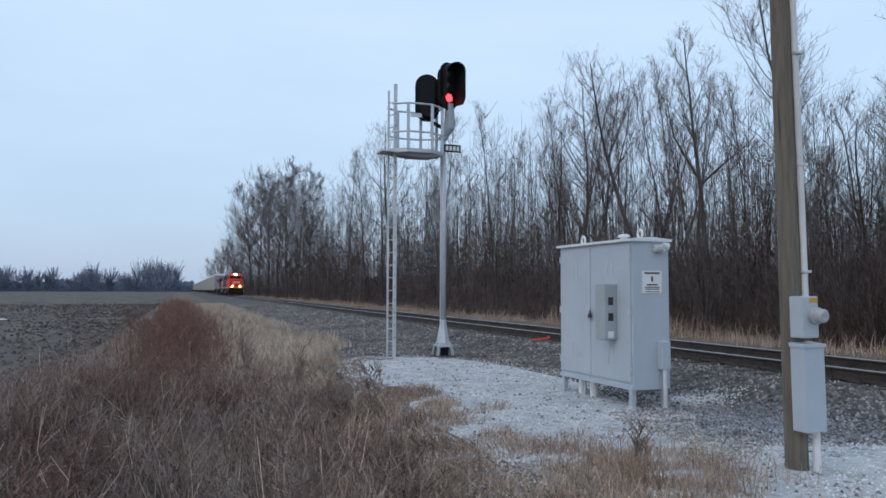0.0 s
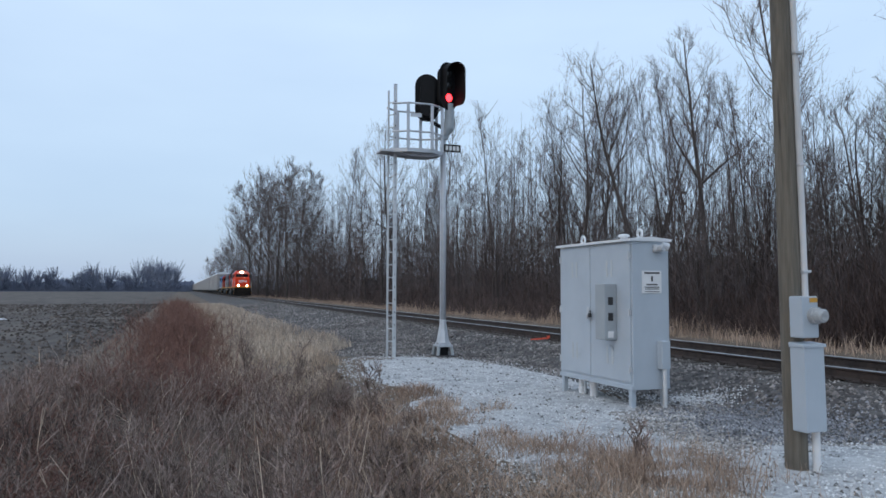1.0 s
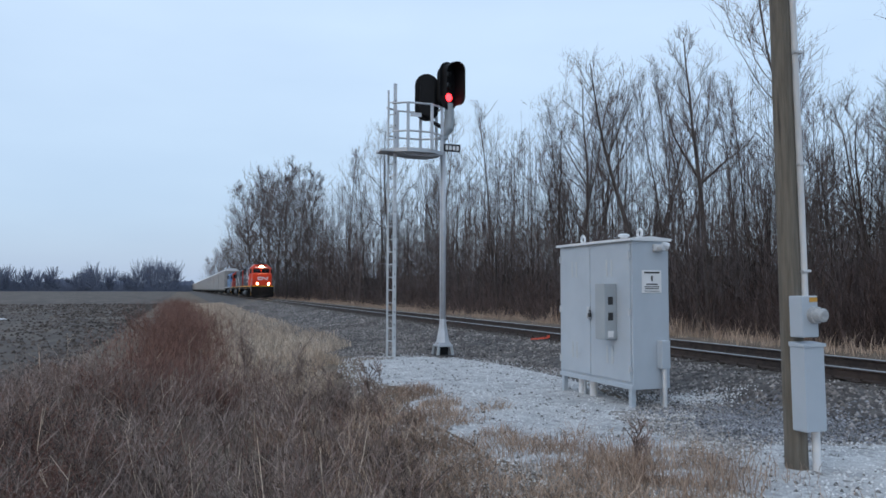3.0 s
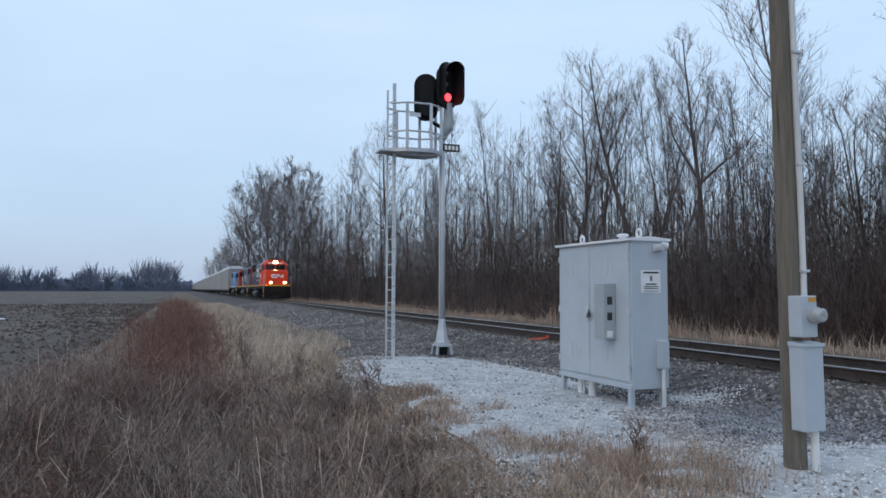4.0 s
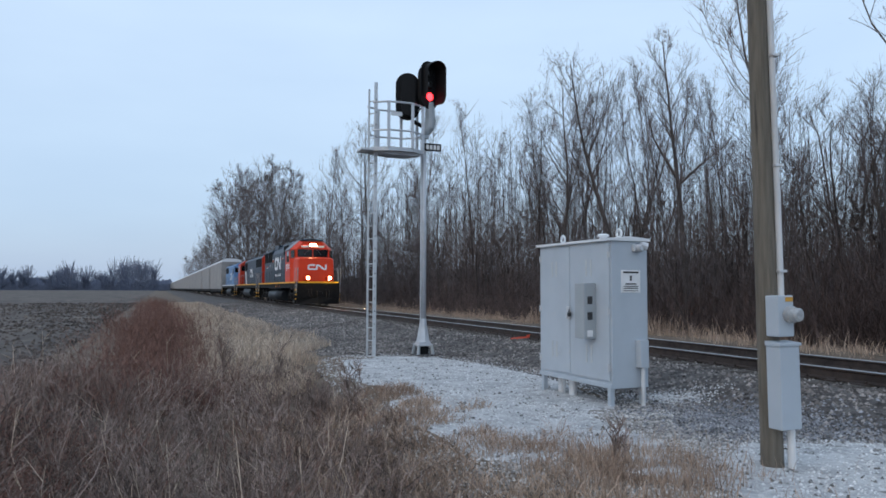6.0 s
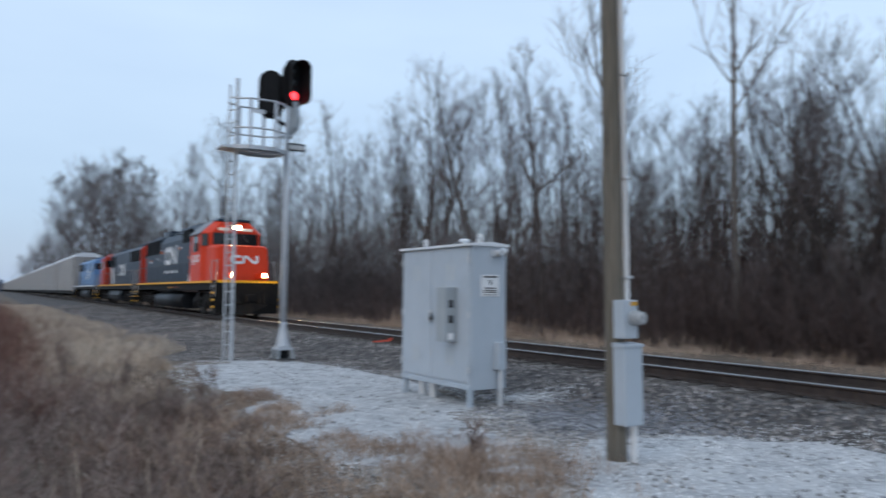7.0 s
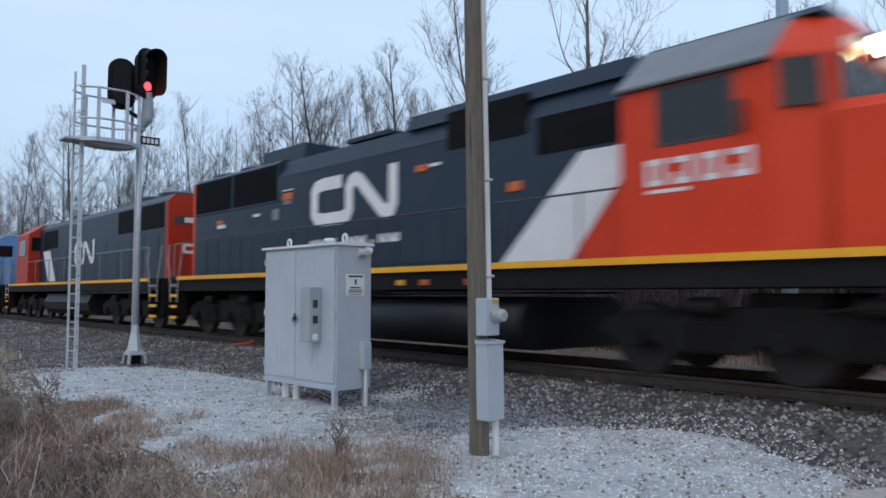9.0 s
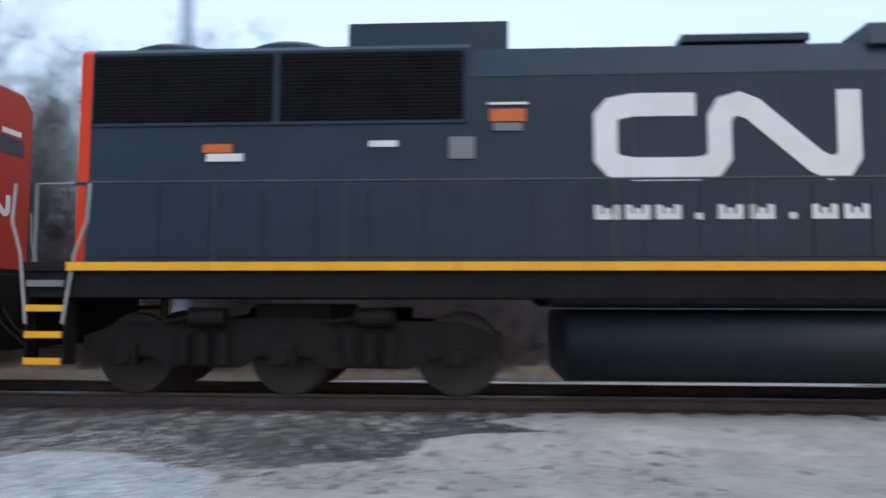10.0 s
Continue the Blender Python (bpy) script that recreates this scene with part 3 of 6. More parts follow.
def signal_mast():
    """Mast with a three-lamp head each way, a platform, and its ladder; z from the ground."""
    s = thing("railway_signal", pose(6.05, 17.16, -0.43), "silver signal mast, one black head showing red", "signal")
    part("foundation", Geo().box(-0.24, -0.24, -0.15, 0.24, 0.24, 0.0, 0.02), LOUVRE, s)
    for x, y in ((-0.2, -0.2), (0.2, -0.2), (-0.2, 0.2), (0.2, 0.2)):
        part("base_leg", Geo().tube([(x * 0.95, y * 0.95, -0.02), (x * 0.8, y * 0.8, 0.22)], [0.04, 0.04], 6), BOXGREY, s)
    # black block added for the shade in the gaps between the legs
    part("leg_gap_block", Geo().box(-0.11, -0.11, 0.0, 0.11, 0.11, 0.2, 0.01), BLACK, s, "black block put in for the shade between the base legs")
    part("base_casting", Geo().box(-0.19, -0.19, 0.2, 0.19, 0.19, 0.25, 0.008).tube([(0, 0, 0.30), (0, 0, 0.34), (0, 0, 0.66), (0, 0, 0.86)], [0.18, 0.165, 0.105, 0.078], 8).box(-0.15, -0.15, 0.25, 0.15, 0.15, 0.30), ALU, s)
    part("mast", Geo().tube([(0, 0, 0.45), (0, 0, 3.0), (0, 0, 5.5)], [0.072, 0.068, 0.064], 18), ALU, s, smooth=True)
    part("mast_conduit", Geo().rod((-0.085, -0.03, 0.45), (-0.085, -0.03, 5.2), 0.012), SILVER, s)
    plate = part("number_plate", Geo().box(-0.02, -0.10, 4.99, 0.42, -0.085, 5.18, 0.004), BLACK, s, "small black plate with pale figures")
    for k in range(4):
        part("figure_bar", Geo().box(0.025 + 0.095 * k, -0.106, 5.03, 0.09 + 0.095 * k, -0.1, 5.14).box(0.045 + 0.095 * k, -0.108, 5.055, 0.07 + 0.095 * k, -0.105, 5.075), WHITE, plate)
    part("head_clamp", Geo().tube([(0.0, 0, 5.36), (0.04, -0.02, 5.46), (0.11, -0.05, 5.58), (0.14, -0.06, 5.80), (0.12, -0.07, 6.2)], [0.085, 0.12, 0.14, 0.13, 0.11], 12).box(-0.1, -0.1, 5.3, 0.1, 0.1, 5.38, 0.01), BOXGREY, s, "dull grey cast bracket")

    def head(m, lit):
        h = new("signal_head")
        h.parent = s
        h.matrix_basis = m
        tagged(h, "black three-lamp head glowing red" if lit else "black three-lamp head seen from behind")
        out = [(0.30 * math.cos(a), 0.30 + 0.30 * math.sin(a)) for a in np.linspace(0, math.pi, 13)] + [(0.30 * math.cos(a), -0.30 + 0.30 * math.sin(a)) for a in np.linspace(math.pi, 2 * math.pi, 13)]
        part("backboard", Geo().prism(out, 1, -0.01, 0.01), BLACK, h)
        part("lamp_case", Geo().prism([(x * 0.6, z * 0.85) for x, z in out], 1, 0.01, 0.22), BLACK, h)
        # one tall hood round all three lamps, longer over the top and on its far side
        rim = [(0.22 * math.cos(a), 0.30 + 0.25 * math.sin(a), a) for a in np.linspace(0, math.pi, 11)] + [(-0.22, z, math.pi) for z in (0.1, -0.1, -0.3)]
        rim = [(0.20 * math.cos(a), -0.34 + 0.20 * math.sin(a), 0.0) for a in (-1.1, -0.7, -0.3)] + [(0.22, z, 0.0) for z in (-0.3, -0.1, 0.1)] + rim
        pts, faces = [], []
        for x, z, a in rim:
            ln = 0.17 + 0.21 * (0.5 + 0.5 * math.cos(a)) + 0.06 * math.sin(a)
            pts += [(x, -0.01, z), (x, -ln, z), (x * 0.95, -0.01, z * 0.98), (x * 0.95, -ln, z * 0.98)]
        for j in range(len(rim) - 1):
            i = 4 * j
            faces += [(i, i + 4, i + 5, i + 1), (i + 2, i + 3, i + 7, i + 6), (i + 1, i + 5, i + 7, i + 3)]
        part("hood", Geo().add(pts, faces), BLACK, h)
        for k, zz in enumerate((0.29, 0.0, -0.29)):
            on = lit and k == 2
            part("lens", Geo().tube([(0, -0.012, zz), (0, -0.035, zz), (0, -0.05, zz)], [0.10, 0.095, 0.06], 20), REDGLOW if on else LENS, h, "glowing red lens" if on else "")
    head(pose(0.08, -0.14, 6.62, 0, 0, 24), True)
    head(pose(-0.36, 0.22, 6.38, 0, 0, 165), False)
    part("head_bracket", Geo().tube([(0, 0.02, 5.6), (-0.25, 0.12, 5.75), (-0.36, 0.16, 6.05)], [0.05, 0.05, 0.05], 10), BLACK, s)

    pl = new("platform")
    pl.parent = s
    pl.matrix_basis = pose(0, 0, 4.90)
    tagged(pl, "grey grated platform with a guard rail")
    deck = [(-1.42, -0.22), (-1.05, -0.46), (-0.45, -0.46), (-0.10, -0.2), (-0.10, 0.25), (-0.45, 0.46), (-1.05, 0.46), (-1.42, 0.22)]
    part("deck", Geo().prism(deck, 2, -0.03, 0.06), ALU, pl)
    part("deck_brace", Geo().prism([(-1.3, -0.02), (-0.9, -0.09), (-0.4, -0.09), (-0.05, -0.02)], 1, -0.25, -0.21).prism([(-1.3, -0.02), (-0.9, -0.09), (-0.4, -0.09), (-0.05, -0.02)], 1, 0.21, 0.25), ALU, pl)
    for x, y in deck[1:7]:
        part("rail_post", Geo().box(x - 0.035, y - 0.02, 0.04, x + 0.035, y + 0.02, 1.14, 0.004), ALU, pl)
    for zz in (0.46, 1.14):
        part("guard_rail", Geo().tube([(-1.38, -0.24, zz)] + [(x, y, zz) for x, y in deck[1:7]] + [(-1.38, 0.24, zz)], [0.024] * 8, 8), ALU, pl)
    part("landing", Geo().box(-1.66, -0.30, -0.03, -1.36, 0.20, 0.02, 0.006), ALU, pl)
    part("rail_tag", Geo().box(-1.0, -0.49, 0.80, -0.72, -0.475, 0.9, 0.003), SILVER, pl)

    ld = new("ladder")
    ld.parent = s
    ld.matrix_basis = pose(-1.27, 0.18, 0)
    tagged(ld, "tall galvanised ladder up to the platform")
    for dx, top, hw in ((-0.09, 6.46, 0.022), (0.02, 6.58, 0.042)):
        part("stile", Geo().box(dx - hw, -0.22 * (dx > 0) - 0.02, -0.1, dx + hw, -0.22 * (dx > 0) + 0.02, top, 0.004), SILVER, ld)
    for k in range(20):
        z = 0.35 + 0.305 * k
        part("rung", Geo().rod((-0.10, 0, z), (0.03, -0.22, z), 0.014, 6), SILVER, ld)
    for k in range(40):
        z = 0.3 + 0.15 * k
        if k % 2:
            part("stile_hole", Geo().box(0.012, -0.244, z - 0.02, 0.03, -0.238, z + 0.02), LOUVRE, ld)


def power_pole():
    lean = pose(5.22, 5.28, -0.43, -0.53, -0.53, 0)
    p = thing("power_pole", lean, "weathered wooden power pole with a meter and conduit", "pole")
    rows = [(0, 0, -0.3), (0, 0, 0.4), (0, 0, 2.2), (0, 0, 4.5), (0, 0, 7.5)]
    part("pole", Geo().tube(rows, [0.100, 0.098, 0.092, 0.084, 0.076], 28), POLE, p, smooth=True)
    sv = new("service_panel")
    sv.parent = p
    tagged(sv, "grey meter boxes fixed to the pole")
    sw = part("switch_box", Geo().box(-0.115, -0.245, 0.35, 0.115, -0.085, 1.09, 0.012), CABGREY, sv, "tall grey switch box")
    part("box_lid", Geo().prism([(-0.258, 1.085), (-0.258, 1.11), (-0.085, 1.125), (-0.085, 1.085)], 0, -0.125, 0.125), CABGREY, sw)
    part("latch", Geo().box(0.11, -0.18, 0.80, 0.135, -0.13, 0.88, 0.006), BLACK, sw)
    mb = part("meter_box", Geo().box(-0.10, -0.225, 1.165, 0.085, -0.08, 1.53, 0.012), CABGREY, sv, "square grey meter box")
    part("meter", Geo().tube([(0.03, -0.21, 1.36), (0.03, -0.27, 1.36), (0.03, -0.275, 1.36)], [0.075, 0.075, 0.06], 22).tube([(0.03, -0.26, 1.36), (0.03, -0.335, 1.36), (0.03, -0.35, 1.36)], [0.064, 0.06, 0.042], 22), METERGLASS, mb, "round glass electric meter")
    part("amber_label", Geo().box(-0.01, -0.229, 1.475, 0.075, -0.223, 1.515), AMBER, mb)
    rise = part("riser_conduit", Geo().tube([(0.078, -0.092, 1.53), (0.078, -0.092, 2.2), (0.072, -0.083, 4.5), (0.068, -0.075, 7.0)], [0.029] * 4, 12), PVC, sv, "pale grey riser conduit")
    for z in (1.75, 2.72, 3.75, 4.75):
        part("conduit_strap", Geo().box(0.04, -0.13, z - 0.012, 0.125, -0.04, z + 0.012, 0.004), SILVER, rise)
    part("ground_conduit", Geo().tube([(0.10, -0.13, -0.05), (0.10, -0.13, 0.36)], [0.036, 0.036], 12), WHITE, sv)


def far_pole():
    p = thing("steel_pole", pose(15.3, 6.5, -0.42, 0, 0, 0), "slim blue-grey steel pole on a concrete base", "pole")
    part("footing", Geo().box(-0.32, -0.32, -0.15, 0.32, 0.32, 0.06, 0.03), CONCRETE, p)
    part("flange", Geo().tube([(0, 0, 0.06), (0, 0, 0.16)], [0.24, 0.24], 20), FARPOLE, p)
    part("shaft", Geo().tube([(0, 0, 0.1), (0, 0, 4), (0, 0, 9.5)], [0.165, 0.145, 0.11], 20), FARPOLE, p, smooth=True)
    part("handhole", Geo().box(-0.22, -0.06, 0.75, -0.14, 0.06, 0.98, 0.01), FARPOLE, p)
    part("base_box", Geo().box(0.16, -0.06, 0.62, 0.22, 0.06, 1.0, 0.01), FARPOLE, p)
    part("tag", Geo().box(-0.172, -0.05, 1.40, -0.155, 0.0, 1.52), WHITE, p)
    m = thing("marker_post", pose(15.06, 6.60, -0.42), "short white cable marker post", "post")
    part("post", Geo().tube([(0, 0, -0.1), (0, 0, 0.36), (0.03, -0.02, 0.42), (0.08, -0.05, 0.40)], [0.04, 0.04, 0.04, 0.04], 12), WHITE, m)


signal_cabinet()
signal_mast()
power_pole()
far_pole()
rb = Geo()
for k in range(9):
    rb.box(8.98 + 0.065 * k, 18.25 - 0.03 * k, -0.215 + 0.008 * k, 9.05 + 0.065 * k, 18.29 - 0.03 * k, -0.165 + 0.008 * k + 0.04 * (k > 5), 0.004)
tagged(new("orange_ribbon", rb.mesh("orange_ribbon", RIBBON)), "strip of orange marking ribbon on the ballast", "ribbon")


# ---- train: local y runs from each vehicle's front towards its tail, x = 0 on the centre line ----
def ribbon(path, width, x, thick=0.006):
    """A flat stroke of even width along (y, z) points, on the side plane x."""
    g, n = Geo(), len(path)
    left, right = [], []
    for i in range(n):
        a, b, c = Vector(path[max(i - 1, 0)]), Vector(path[i]), Vector(path[min(i + 1, n - 1)])
        d1 = (b - a).normalized() if i else (c - b).normalized()
        d2 = (c - b).normalized() if i < n - 1 else d1
        t = (d1 + d2).normalized()
        nrm = Vector((-t.y, t.x)) * (width / 2 / max(0.5, t.dot(d1)))
        left.append(b + nrm)
        right.append(b - nrm)
    pts = [(x, p.x, p.y) for p in left] + [(x, p.x, p.y) for p in right] + [(x + thick, p.x, p.y) for p in left] + [(x + thick, p.x, p.y) for p in right]
    fs = []
    for i in range(n - 1):
        fs += [(i, i + 1, n + i + 1, n + i), (2 * n + i, 3 * n + i, 3 * n + i + 1, 2 * n + i + 1), (i, 2 * n + i, 2 * n + i + 1, i + 1), (n + i, n + i + 1, 3 * n + i + 1, 3 * n + i)]
    fs += [(0, n, 3 * n, 2 * n), (n - 1, 3 * n - 1, 4 * n - 1, 2 * n - 1)]
    return g.add(pts, fs)


EMBLEM = [(0.385, 0.86), (0.15, 0.86), (0.075, 0.82), (0.045, 0.72), (0.045, 0.28), (0.075, 0.18), (0.15, 0.14), (0.39, 0.14), (0.45, 0.18), (0.475, 0.28), (0.475, 0.70), (0.50, 0.82), (0.55, 0.86), (0.60, 0.80), (0.83, 0.21), (0.88, 0.14), (0.93, 0.17), (0.955, 0.28), (0.955, 1.0)]


def emblem(y0, y1, z0, z1, x):
    return ribbon([(y0 + (y1 - y0) * u, z0 + (z1 - z0) * v) for u, v in EMBLEM], abs(y1 - y0) * 0.09, x)


WHEELS = []


def wheelset(parent, y, r=0.51):
    w = new("wheelset")
    w.parent = parent
    w.matrix_basis = pose(0, y, r)
    g = Geo().rod((-0.9, 0, 0), (0.9, 0, 0), 0.09, 10)
    for s in (-1, 1):
        g.tube([(s * 0.68, 0, 0), (s * 0.70, 0, 0), (s * 0.705, 0, 0), (s * 0.82, 0, 0)], [r + 0.03, r + 0.03, r, r - 0.006], 28)
        for k in range(5):
            a = 2 * math.pi * k / 5
            g.box(s * 0.82 - 0.012, 0.28 * math.cos(a) - 0.05, 0.28 * math.sin(a) - 0.05, s * 0.82 + 0.012, 0.28 * math.cos(a) + 0.05, 0.28 * math.sin(a) + 0.05)
    part("axle", g, WHEELSTEEL, w)
    WHEELS.append((w, y, r))
    return w


def truck(parent, ys):
    """Side frames, journal boxes, springs and brake gear over the given axles."""
    t = new("truck")
    t.parent = parent
    tagged(t, "black grimy three-axle truck")
    y0, y1 = min(ys) - 0.55, max(ys) + 0.55
    for s in (-1, 1):
        x0, x1 = sorted((s * 0.98, s * 1.12))
        out = [(y0, 0.58), (y0 + 0.25, 0.50)]
        for a, b in zip(sorted(ys)[:-1], sorted(ys)[1:]):
            out += [(a + 0.32, 0.5), (a + 0.55, 0.36), (b - 0.55, 0.36), (b - 0.32, 0.5)]
        out += [(y1 - 0.25, 0.50), (y1, 0.58), (y1, 0.74), (y1 - 0.5, 0.92), ((y0 + y1) / 2, 0.98), (y0 + 0.5, 0.92), (y0, 0.74)]
        part("side_frame", Geo().prism(out, 0, x0, x1), UNDER, t)
        for y in ys:
            part("journal_box", Geo().box(s * 1.14 - 0.06, y - 0.16, 0.38, s * 1.14 + 0.06, y + 0.16, 0.66, 0.02).tube([(s * 1.18, y, 0.51), (s * 1.24, y, 0.51)], [0.12, 0.10], 14), UNDER, t)
        for a, b in zip(sorted(ys)[:-1], sorted(ys)[1:]):
            m = (a + b) / 2
            g = Geo()
            for dy in (-0.25, 0, 0.25):
                g.tube([(s * 1.16, m + dy, 0.40), (s * 1.16, m + dy, 0.78)], [0.085, 0.085], 10)
            part("spring_nest", g, UNDER, t)
            part("brake_cylinder", Geo().tube([(s * 1.2, m - 0.3, 0.98), (s * 1.2, m + 0.15, 0.98)], [0.12, 0.12], 12).rod((s * 1.2, m + 0.15, 0.98), (s * 1.2, m + 0.5, 0.92), 0.03), UNDER, t)
    part("bolster", Geo().box(-0.95, (y0 + y1) / 2 - 0.5, 0.5, 0.95, (y0 + y1) / 2 + 0.5, 1.15, 0.04).box(-0.6, y0, 0.45, 0.6, y1, 0.75), UNDER, t)
    for y in ys:
        wheelset(parent, y)


def end_steps(parent, y0, y1, s):
    st = new("stepwell")
    st.parent = parent
    for k, z in enumerate((0.46, 0.78, 1.10, 1.40)):
        a, b = sorted((s * 1.22, s * 1.50))
        part("step", Geo().box(a, y0, z - 0.03, b, y1, z, 0.005), UNDER, st)
        a, b = sorted((s * 1.49, s * 1.515))
        part("step_edge", Geo().box(a, y0, z - 0.05, b, y1, z + 0.03), YELLOW if k != 3 else LOCOGREY, st, "yellow step edge" if k != 3 else "")
    part("step_side", Geo().box(min(s * 1.2, s * 1.46), y0 - 0.02, 0.4, max(s * 1.2, s * 1.46), y0, 1.55).box(min(s * 1.2, s * 1.46), y1, 0.4, max(s * 1.2, s * 1.46), y1 + 0.02, 1.55), UNDER, st)
    for y, lean in ((y0, -0.12), (y1, 0.1)):
        part("grab_rail", Geo().tube([(s * 1.5, y, 0.9), (s * 1.5, y + lean, 1.75), (s * 1.5, y + 2.2 * lean, 2.15), (s * 1.46, y + 2.2 * lean, 2.62)], [0.019] * 4, 8), RAILGREY, st, "pale grey grab rail")


def coupler(parent, y, d):
    part("coupler", Geo().box(-0.1, min(y, y + d * 0.5), 0.72, 0.1, max(y, y + d * 0.5), 0.98, 0.02).box(-0.18, min(y + d * 0.35, y + d * 0.62), 0.68, 0.18, max(y + d * 0.35, y + d * 0.62), 1.02, 0.05), UNDER, parent)
    for x in (-0.7, -0.5, 0.5, 0.7):
        part("air_hose", Geo().tube([(x, y, 1.15), (x, y + d * 0.2, 0.85), (x * 0.9, y + d * 0.45, 0.6)], [0.025] * 3, 6), UNDER, parent)


def lead_locomotive():
    L = thing("lead_locomotive", pose(D, 150, 0), "red and dark blue-black cowl diesel locomotive, headlights lit", "locomotive")
    n = 21.35
    part("underframe", Geo().box(-1.45, 0.5, 1.22, 1.45, n, 1.545, 0.01), UNDER, L)
    for s in (-1, 1):
        a, b = sorted((s * 1.50, s * 1.532))
        yy = 1.06
        while yy < 20.6:
            part("sill_stripe", Geo().box(a, yy, 1.545, b, min(20.78, yy + 1.488), 1.648), YELLOW, L, "yellow reflective sill stripe")
            yy += 1.498
    part("deck", Geo().box(-1.5, 0.48, 1.545, 1.5, n, 1.65), UNDER, L)
    # long hood with sloping shoulders, set in from the walkway
    cross = [(-0.97, 1.65), (-0.97, 4.05), (-0.80, 4.45), (-0.45, 4.54), (0.45, 4.54), (0.80, 4.45), (0.97, 4.05), (0.97, 1.65)]
    part("long_hood", Geo().prism(cross, 1, 5.42, 15.9), LOCOBLACK, L)
    rear = [(-0.97, 1.65), (-0.97, 4.42), (-0.86, 4.50), (-0.45, 4.55), (0.45, 4.55), (0.86, 4.50), (0.97, 4.42), (0.97, 1.65)]
    part("radiator_hood", Geo().prism(rear, 1, 15.9, 20.85), LOCOBLACK, L)
    part("hood_end", Geo().prism(rear, 1, 20.85, 21.0), LOCORED, L, "red end wall of the hood")
    for s in (-1, 1):
        def sb(g, xa, y0, z0, xb, y1, z1):
            return g.box(min(s * xa, s * xb), y0, z0, max(s * xa, s * xb), y1, z1)
        gr = part("radiator_grille", sb(Geo(), 0.96, 15.98, 3.48, 0.982, 20.82, 4.38), GRILLE, L, "black radiator grille")
        part("grille_frame", sb(sb(Geo(), 0.96, 18.35, 3.48, 0.992, 18.43, 4.38), 0.96, 15.93, 3.44, 0.996, 20.84, 3.48), LOCOBLACK, gr)
        for k in range(17):
            part("louvre", sb(Geo(), 0.978, 16.0, 3.51 + 0.05 * k, 0.99, 20.8, 3.522 + 0.05 * k), GRILLE, gr)
        part("hand_rail", Geo().tube([(s * 1.45, 5.5, 2.63), (s * 1.45, 20.75, 2.63)], [0.017, 0.017], 8), INK, L, "dark walkway hand rail")
        for k in range(10):
            part("rail_stanchion", Geo().rod((s * 1.45, 6.2 + 1.6 * k, 1.64), (s * 1.45, 6.2 + 1.6 * k, 2.63), 0.014, 6), INK, L)
        part("shoulder_seam", sb(Geo(), 0.965, 8.0, 4.035, 0.978, 15.9, 4.05), INK, L)
        for k in range(9):
            y = 8.35 + 1.36 * k
            part("hood_door", sb(Geo(), 0.96, y, 1.74, 0.984, y + 0.64, 2.62), LOCOBLACK, L)
            part("hood_door", sb(Geo(), 0.96, y + 0.67, 1.74, 0.984, y + 1.31, 2.62), LOCOBLACK, L)
        for y in np.arange(8.6, 15.6, 1.75):
            part("hood_seam", sb(Geo(), 0.965, y, 2.68, 0.976, y + 0.012, 4.04), INK, L)
        part("intake_grille", sb(Geo(), 0.96, 5.46, 3.42, 0.985, 7.40, 4.04), GRILLE, L, "dark air intake grille")
        part("brake_grille", sb(Geo(), 0.78, 7.62, 3.82, 0.988, 9.6, 4.52), GRILLE, L, "dark brake grille on the shoulder")
        band = [(8.25, 1.66), (6.74, 1.66), (5.43, 3.26), (5.43, 3.36), (6.52, 3.36)]
        part("white_band", Geo().prism(band, 0, min(s * 0.96, s * 0.977), max(s * 0.96, s * 0.977)), LOCOWHITE, L, "white slanted band")
        part("red_panel", Geo().prism([(6.73, 1.66), (5.42, 1.66), (5.42, 3.25)], 0, min(s * 0.96, s * 0.977), max(s * 0.96, s * 0.977)), LOCORED, L, "red painted panel")
    part("hatch_cover", Geo().prism([(-0.92, 4.40), (-0.82, 4.70), (0.82, 4.70), (0.92, 4.40)], 1, 5.6, 10.9), LOCOBLACK, L)
    part("side_emblem", emblem(14.35, 11.1, 2.67, 3.80, -0.982), LOCOWHITE, L, "white ribbon emblem")
    part("side_emblem", emblem(11.1, 14.35, 2.67, 3.80, 0.976), LOCOWHITE, L, "white ribbon emblem")
    for k in range(9):
        y = 14.22 - 0.375 * k
        if k in (3, 6):
            part("lettering_bar", Geo().box(-0.99, y - 0.06, 2.20, -0.965, y + 0.03, 2.28), LOCOWHITE, L)
        else:
            part("lettering_bar", Geo().box(-0.99, y - 0.17, 2.20, -0.965, y + 0.13, 2.27).box(-0.99, y - 0.17, 2.27, -0.965, y - 0.09, 2.38).box(-0.99, y + 0.05, 2.27, -0.965, y + 0.13, 2.38).box(-0.99, y - 0.06, 2.27, -0.965, y + 0.02, 2.34), LOCOWHITE, L)
    for y, z, w, h, m in ((19.15, 3.14, 0.38, 0.11, STICKER), (19.05, 3.02, 0.48, 0.1, LOCOWHITE), (17.0, 3.18, 0.36, 0.08, LOCOWHITE), (15.42, 3.53, 0.45, 0.16, STICKER), (15.42, 3.68, 0.5, 0.03, LOCOWHITE), (15.42, 3.38, 0.36, 0.1, LOCOGREY), (10.35, 3.58, 0.34, 0.13, STICKER), (9.95, 3.60, 0.3, 0.06, LOCOWHITE), (7.9, 2.96, 0.3, 0.16, STICKER), (16.0, 3.12, 0.32, 0.28, LOCOGREY)):
        part("decal", Geo().box(-0.995, y - w / 2, z - h / 2, -0.96, y + w / 2, z + h / 2), m, L)
